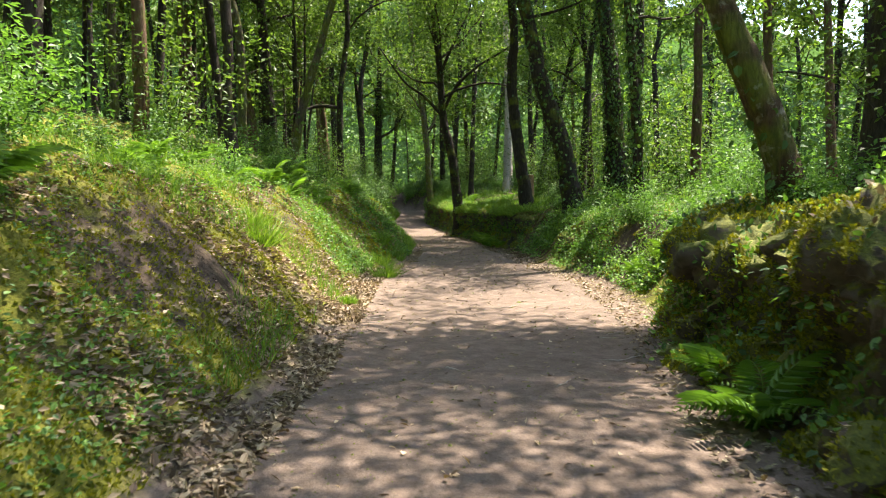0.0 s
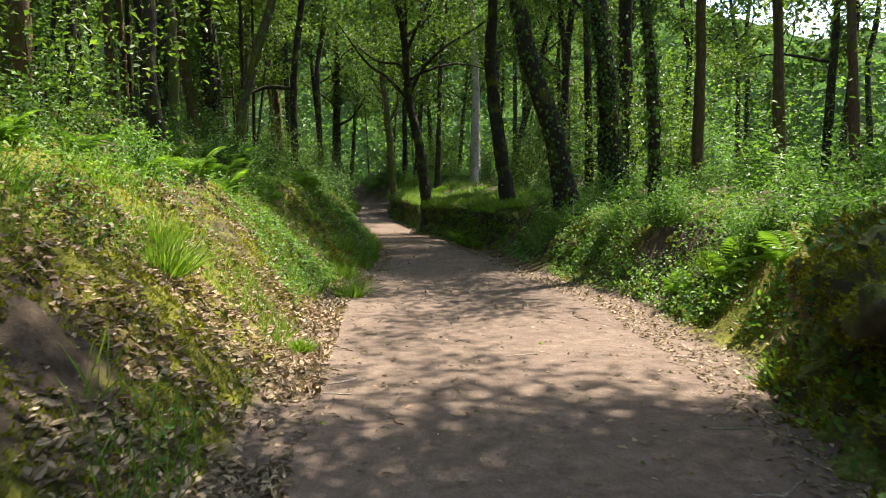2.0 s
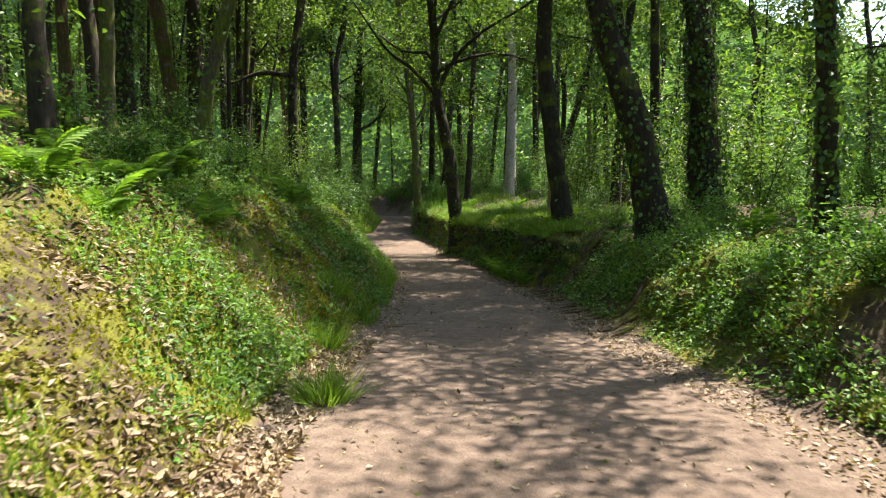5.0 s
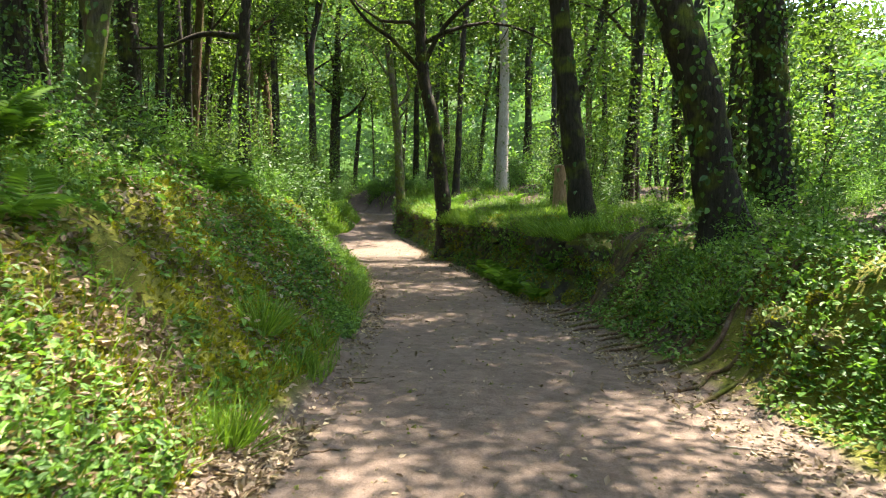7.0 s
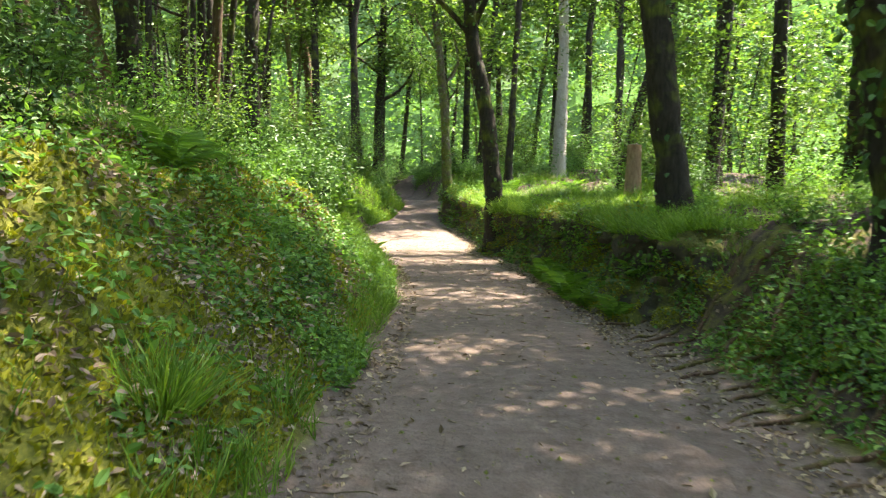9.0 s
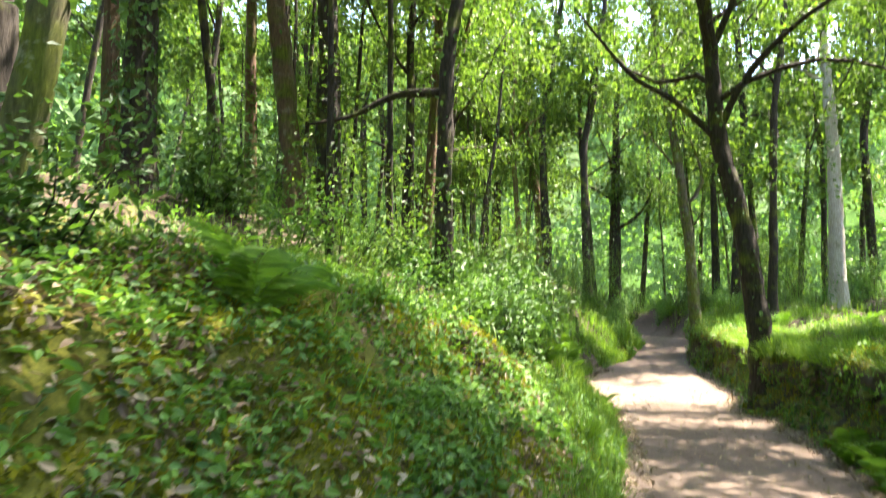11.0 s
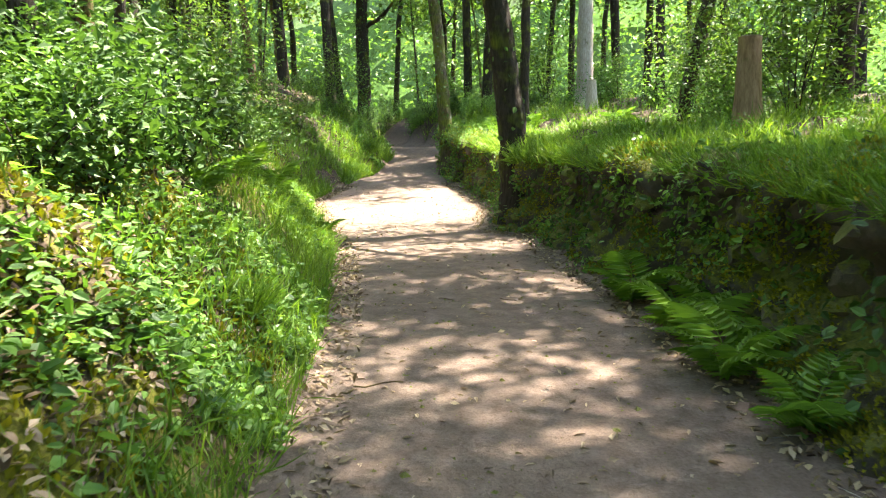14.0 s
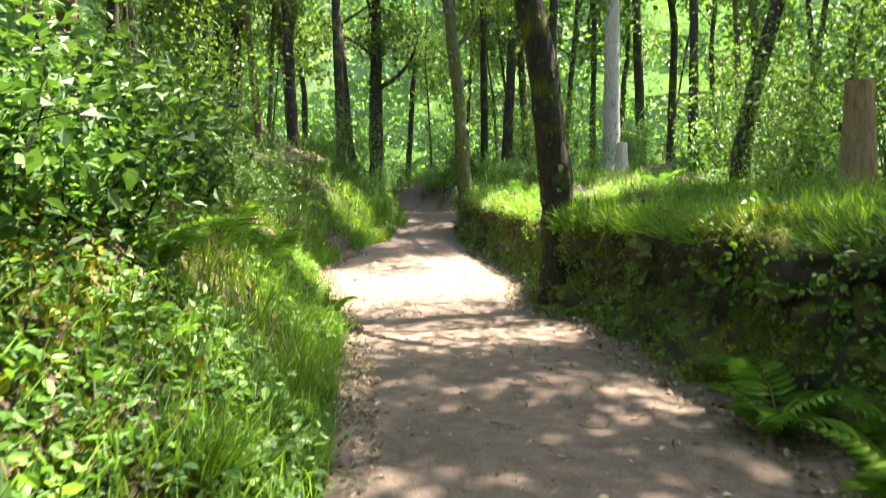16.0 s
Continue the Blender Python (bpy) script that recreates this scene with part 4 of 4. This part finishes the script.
def bank_plants():
    """Leaves and moss on the bank opposite the slope, short of the stones."""
    r = np.random.default_rng(45)
    for name, label, mat, n, size, lift in (("bank_herbs", "fresh green herbs on the earth bank", HERB_LEAF, 26000, 0.05, 0.16), ("bank_ivy", "ivy on the earth bank", IVY_LEAF, 12000, 0.05, 0.1), ("bank_moss", "moss on the earth bank", MOSS_TUFT, 26000, 0.03, 0.012)):
        y = r.uniform(3.5, 24, n)
        d = 0.22 + np.abs(r.normal(size=n)) * (0.6 if name == "bank_moss" else 1.0)
        x = path_right(y) + d
        keep = (fractal(x * 1.1, y * 1.1, 97 + n % 5, 3) > (0.1 if name == "bank_ivy" else -0.05)) & ((y > 10) | (d > 0.75) | (name == "bank_moss")) & ((y < 15.5) | (y > 23.5) | (d > 0.4)) & ((y > 10.9) | (d > 1.35))
        p = on_land(x[keep], y[keep], 0.005)
        k = len(p)
        p[:, 2] += np.abs(r.normal(size=k)) * (lift + (0.12 if name == "bank_moss" else 0) * (p[:, 1] < 11))
        ln = size * r.uniform(0.6, 1.4, k)
        up = 0.9 if name == "bank_moss" else 0.1
        v, f = strew(p, r.normal(size=(k, 3)) * 0.7 + np.array([-0.4, -0.1, up]), r.normal(size=(k, 3)) * 0.5 + np.array([-0.4, -0.2, 0.9]), ln, ln * 0.85, LEAF4 if name == "bank_moss" else LEAF6)
        tagged(new(name, mesh_from(name, v, f, mat)), label, "ground cover", kind="stuff")


bank_plants()


def path_clutter():
    """Pebbles and broken twigs lying on the path."""
    r = np.random.default_rng(43)
    base = np.array([[1, 0, 0], [0, 1, 0], [-1, 0, 0], [0, -1, 0], [0, 0, 0.7], [0, 0, -0.5]]) * 0.5
    faces = np.array([[0, 1, 4], [1, 2, 4], [2, 3, 4], [3, 0, 4], [1, 0, 5], [2, 1, 5], [3, 2, 5], [0, 3, 5]])
    n = 6500
    y = r.uniform(2, 40, n)
    u = r.beta(0.6, 0.6, n)
    x = path_left(y) + (path_right(y) - path_left(y)) * u
    s = 0.008 + r.exponential(0.008, n)
    th = r.uniform(0, 6.3, n)
    jig = base[None] * (1 + 0.5 * r.uniform(-1, 1, (n, 6, 1)))
    rx = jig[..., 0] * np.cos(th)[:, None] - jig[..., 1] * np.sin(th)[:, None]
    ry = jig[..., 0] * np.sin(th)[:, None] + jig[..., 1] * np.cos(th)[:, None]
    v = np.stack([rx, ry, jig[..., 2]], -1) * s[:, None, None] + on_land(x, y)[:, None]
    tagged(new("pebbles", mesh_from("pebbles", v.reshape(-1, 3), (faces[None] + np.arange(n)[:, None, None] * 6).reshape(-1, 3), WALL_STONE)), "small grey-brown stones trodden into the path", "pebbles", kind="stuff")
    for i in range(70):
        y0 = r.uniform(3, 34)
        side = r.random()
        x0 = float(path_left(y0) + (path_right(y0) - path_left(y0)) * (side if i % 3 == 0 else (0.06 + 0.1 * side if i % 2 else 0.78 + 0.2 * side)))
        a, ln = r.uniform(0, 6.3), r.uniform(0.08, 0.4)
        t = np.linspace(-0.5, 0.5, 6)
        xs, ys = x0 + t * ln * math.cos(a) + 0.012 * r.normal(size=6), y0 + t * ln * math.sin(a) + 0.012 * r.normal(size=6)
        rad = r.uniform(0.003, 0.008)
        me = mesh_from("twig", *tube(np.stack([xs, ys, land(xs, ys) + rad * 0.7], -1), rad * np.linspace(1, 0.5, 6), 5, 0.2, i), RUST_BARK if i % 2 else PALE_BARK, True)
        tagged(new("twig", me), "dry broken twig lying on the dirt path", "twig", "twigs on the path")


path_clutter()


def boulders():
    r = np.random.default_rng(33)
    meshes = [rock_mesh("boulder", r, MOSSY_STONE, 0.9, 3, 0.16) for i in range(5)]
    spots = []
    for i in range(11):
        y = 4.6 + i * 0.5 + r.uniform(-0.2, 0.2)
        x = float(path_right(y)) + r.uniform(0.0, 0.2)
        spots.append((x, y, 0.05 + r.uniform(0, 0.2), r.uniform(0.22, 0.45)))
    for i in range(20):
        y = r.uniform(12.5, 23)
        x = float(path_right(y)) + r.uniform(0.25, 1.3)
        spots.append((x, y, float(land(x, y)) - 0.05, r.uniform(0.16, 0.42)))
    cushion, ways, chips = [], [], []
    for i, (x, y, z, s) in enumerate(spots):
        ob = new("boulder", meshes[i % 5])
        ob.matrix_world = pose(x, y, z, r.uniform(-20, 20), r.uniform(-20, 20), r.uniform(0, 360)) @ Matrix.Diagonal((s, s * r.uniform(0.9, 1.3), s * r.uniform(0.75, 1), 1))
        tagged(ob, "rough boulder with yellow-green moss in the bank", "boulder", "boulders of the bank")
        tris = np.array([[ob.data.vertices[k].co[:] for k in f.vertices] for f in ob.data.polygons])
        w = r.dirichlet((1, 1, 1), 520)
        face = r.integers(0, len(tris), 520)
        local = (tris[face] * w[:, :, None]).sum(1)
        m = np.array(ob.matrix_world)
        at = local @ m[:3, :3].T + m[:3, 3]
        out = (at - m[:3, 3]) / s
        patch = (fractal(at[:, 0] * 3 + at[:, 2] * 2, at[:, 1] * 3, 71, 3) > -0.02) & (out[:, 2] > -0.12)
        cushion.append(at[patch])
        ways.append(out[patch])
        chips.append(at[(out[:, 2] > 0.2) & ~patch][:40])
    at, way = np.concatenate(cushion), np.concatenate(ways)
    ln = 0.035 * r.uniform(0.5, 1.4, len(at))
    v, f = strew(at - 0.004 * way, way * 1.2 + r.normal(size=way.shape) * 0.45, r.normal(size=way.shape), ln, ln * 0.8, LEAF4)
    tagged(new("boulder_moss", mesh_from("boulder_moss", v, f, MOSS_TUFT)), "yellow-green moss cushions over the boulders", "moss", kind="stuff")
    v, f = spread_leaves(np.concatenate(chips), 0.05, r, LEAF4, 0.1, 1.2, 0.8)
    tagged(new("boulder_litter", mesh_from("boulder_litter", v, f, LITTER)), "dry leaves caught on the boulders", "leaf litter", kind="stuff")


boulders()


def roots():
    r = np.random.default_rng(35)
    for i in range(16):
        y = 18.6 + i * 0.33 + r.uniform(-0.1, 0.1)
        edge = float(path_right(y))
        xs = np.linspace(edge + 0.95, edge - r.uniform(0.05, 0.45), 9)
        ys = y + np.linspace(0.35, -0.45, 9) * r.uniform(0.4, 1.4) + 0.05 * r.normal(size=9)
        zs = land(xs, ys) + 0.012 + 0.01 * r.normal(size=9)
        zs[-1] -= 0.04
        me = mesh_from("root", *tube(bend_line(np.stack([xs, ys, zs], -1), 0.07), np.linspace(0.04, 0.012, len(bend_line(np.stack([xs, ys, zs], -1), 0.07))), 7, 0.2, i), RUST_BARK, True)
        tagged(new("tree_root", me), "bare reddish root creeping down the bank", "root", "roots on the bank")


roots()


def frond_mesh(rng, length):
    n = 15
    t = np.linspace(0, 1, n)
    spine = np.stack([0.05 * np.sin(t * 3), t * length * 0.9, length * (0.75 * t - 0.72 * t * t)], -1)
    pl, al, ln = [], [], []
    for i in range(1, n):
        for s in (-1, 1):
            pl.append(spine[i])
            al.append((s, 0.45, -0.15))
            ln.append(length * 0.34 * math.sin(math.pi * (0.12 + 0.86 * t[i])) ** 0.9 + 0.02)
    ln = np.array(ln)
    v, f = strew(np.array(pl), np.array(al, float), np.tile([[0, -0.4, 1.0]], (len(pl), 1)), ln, ln * 0.26, LEAF6)
    v2, f2 = tube(spine, np.linspace(0.006, 0.002, n), 3)
    tri = np.vstack([f2[:, [0, 1, 2]], f2[:, [0, 2, 3]]]) + len(v)
    return mesh_from("frond", np.vstack([v, v2]), np.vstack([f, tri]), FERN_LEAF)


def ferns():
    r = np.random.default_rng(37)
    meshes = [frond_mesh(r, l) for l in (0.45, 0.6, 0.75)]
    first = thing("fern", "fresh green fern with arching fronds on the bank", "fern", "ferns of the banks", at=(-3.2, 18, float(land(-3.2, 18))))
    for i in range(8):
        ob = part("frond", meshes[i % 3], first)
        ob.matrix_basis = pose(0, 0, 0, r.uniform(15, 45), 0, i * 45 + r.uniform(-15, 15))
    spots = [(0.62, 25.3), (0.5, 26.1), (0.85, 24.6), (1.2, 23.7), (0.2, 27.2), (4.15, 7.2), (4.2, 6.2), (0.95, 25.7), (0.75, 26.6), (1.5, 24.2), (0.3, 28.3), (-0.1, 29.6), (4.9, 4.4), (5.1, 5.6), (4.75, 11.5), (4.6, 12.6), (4.2, 13.6), (-3.9, 28.5), (-4.1, 29.6), (-3.7, 30.2), (-4.6, 31), (-4.4, 28.0), (-3.3, 26.6)]
    for i in range(44):
        y = r.uniform(5, 46)
        spots.append((float(path_left(y)) - 1.5 - r.exponential(1.2), y) if r.random() < 0.75 else (float(path_right(y)) + 1.0 + r.exponential(1.5), y))
    for x, y in spots:
        copy_thing(first, pose(x, y, float(land(x, y)), r.uniform(-8, 8), r.uniform(-8, 8), r.uniform(0, 360)) @ Matrix.Scale(r.uniform(0.55, 0.95), 4))


ferns()


def tufts():
    r = np.random.default_rng(39)
    for x, y, size, n in [(-0.5, 9.86, 0.42, 320), (-0.75, 10.3, 0.35, 220), (0.28, 10.88, 0.16, 420), (-0.1, 14.6, 0.4, 260), (-0.7, 16.5, 0.35, 260), (-1.15, 18.2, 0.4, 300), (4.55, 13.2, 0.4, 240), (4.3, 9.9, 0.35, 200), (2.9, 19.9, 0.35, 260), (-2.3, 25.3, 0.3, 260)]:
        p = np.stack([r.normal(size=n) * size * 0.22, r.normal(size=n) * size * 0.22, np.zeros(n)], -1)
        al = p * 3 / size + r.normal(size=(n, 3)) * 0.2 + np.array([0, 0, 1.3])
        me = mesh_from("grass_clump", *strew(p, al, r.normal(size=(n, 3)) * np.array([1, 1, 0.1]), size * r.uniform(0.5, 1.1, n), np.full(n, 0.009), BLADE), GRASS)
        root = thing("grass_tuft", "bright green tuft of long grass on the bank", "grass tuft", "grass tufts", at=(x, y, float(land(x, y)) - 0.01))
        part("grass_clump", me, root)


tufts()


def stump(name, x, y, height, radius, label, mat, lean=(0, 0)):
    z = float(land(x, y)) - 0.1
    t = np.linspace(0, 1, 10)
    pts = np.stack([lean[0] * t, lean[1] * t, t * height], -1)
    v, f = tube(pts, radius * (1.15 - 0.25 * t), 14, 0.12, 5, 0.3)
    root = thing(name, label, "tree stump", at=(x, y, z))
    part("trunk", mesh_from("trunk", v, f, mat, True), root)
    ring = v[-14:]
    mid = ring.mean(0)
    cap = np.vstack([ring * 0.98 + mid * 0.02 + [0, 0, 0.01], mid + np.array([[0, 0, 0.03]])])
    part("cut_top", mesh_from("cut_top", cap, [(i, (i + 1) % 14, 14) for i in range(14)], PALE_BARK), root, "pale sawn wood")


stump("tree_stump", 1.8, 31.0, 1.35, 0.16, "tall sawn-off trunk with orange-brown bark", CUT_BARK)
stump("tree_stump", -0.1, 44.0, 1.0, 0.16, "short grey stump by the pale tree", PALE_BARK)
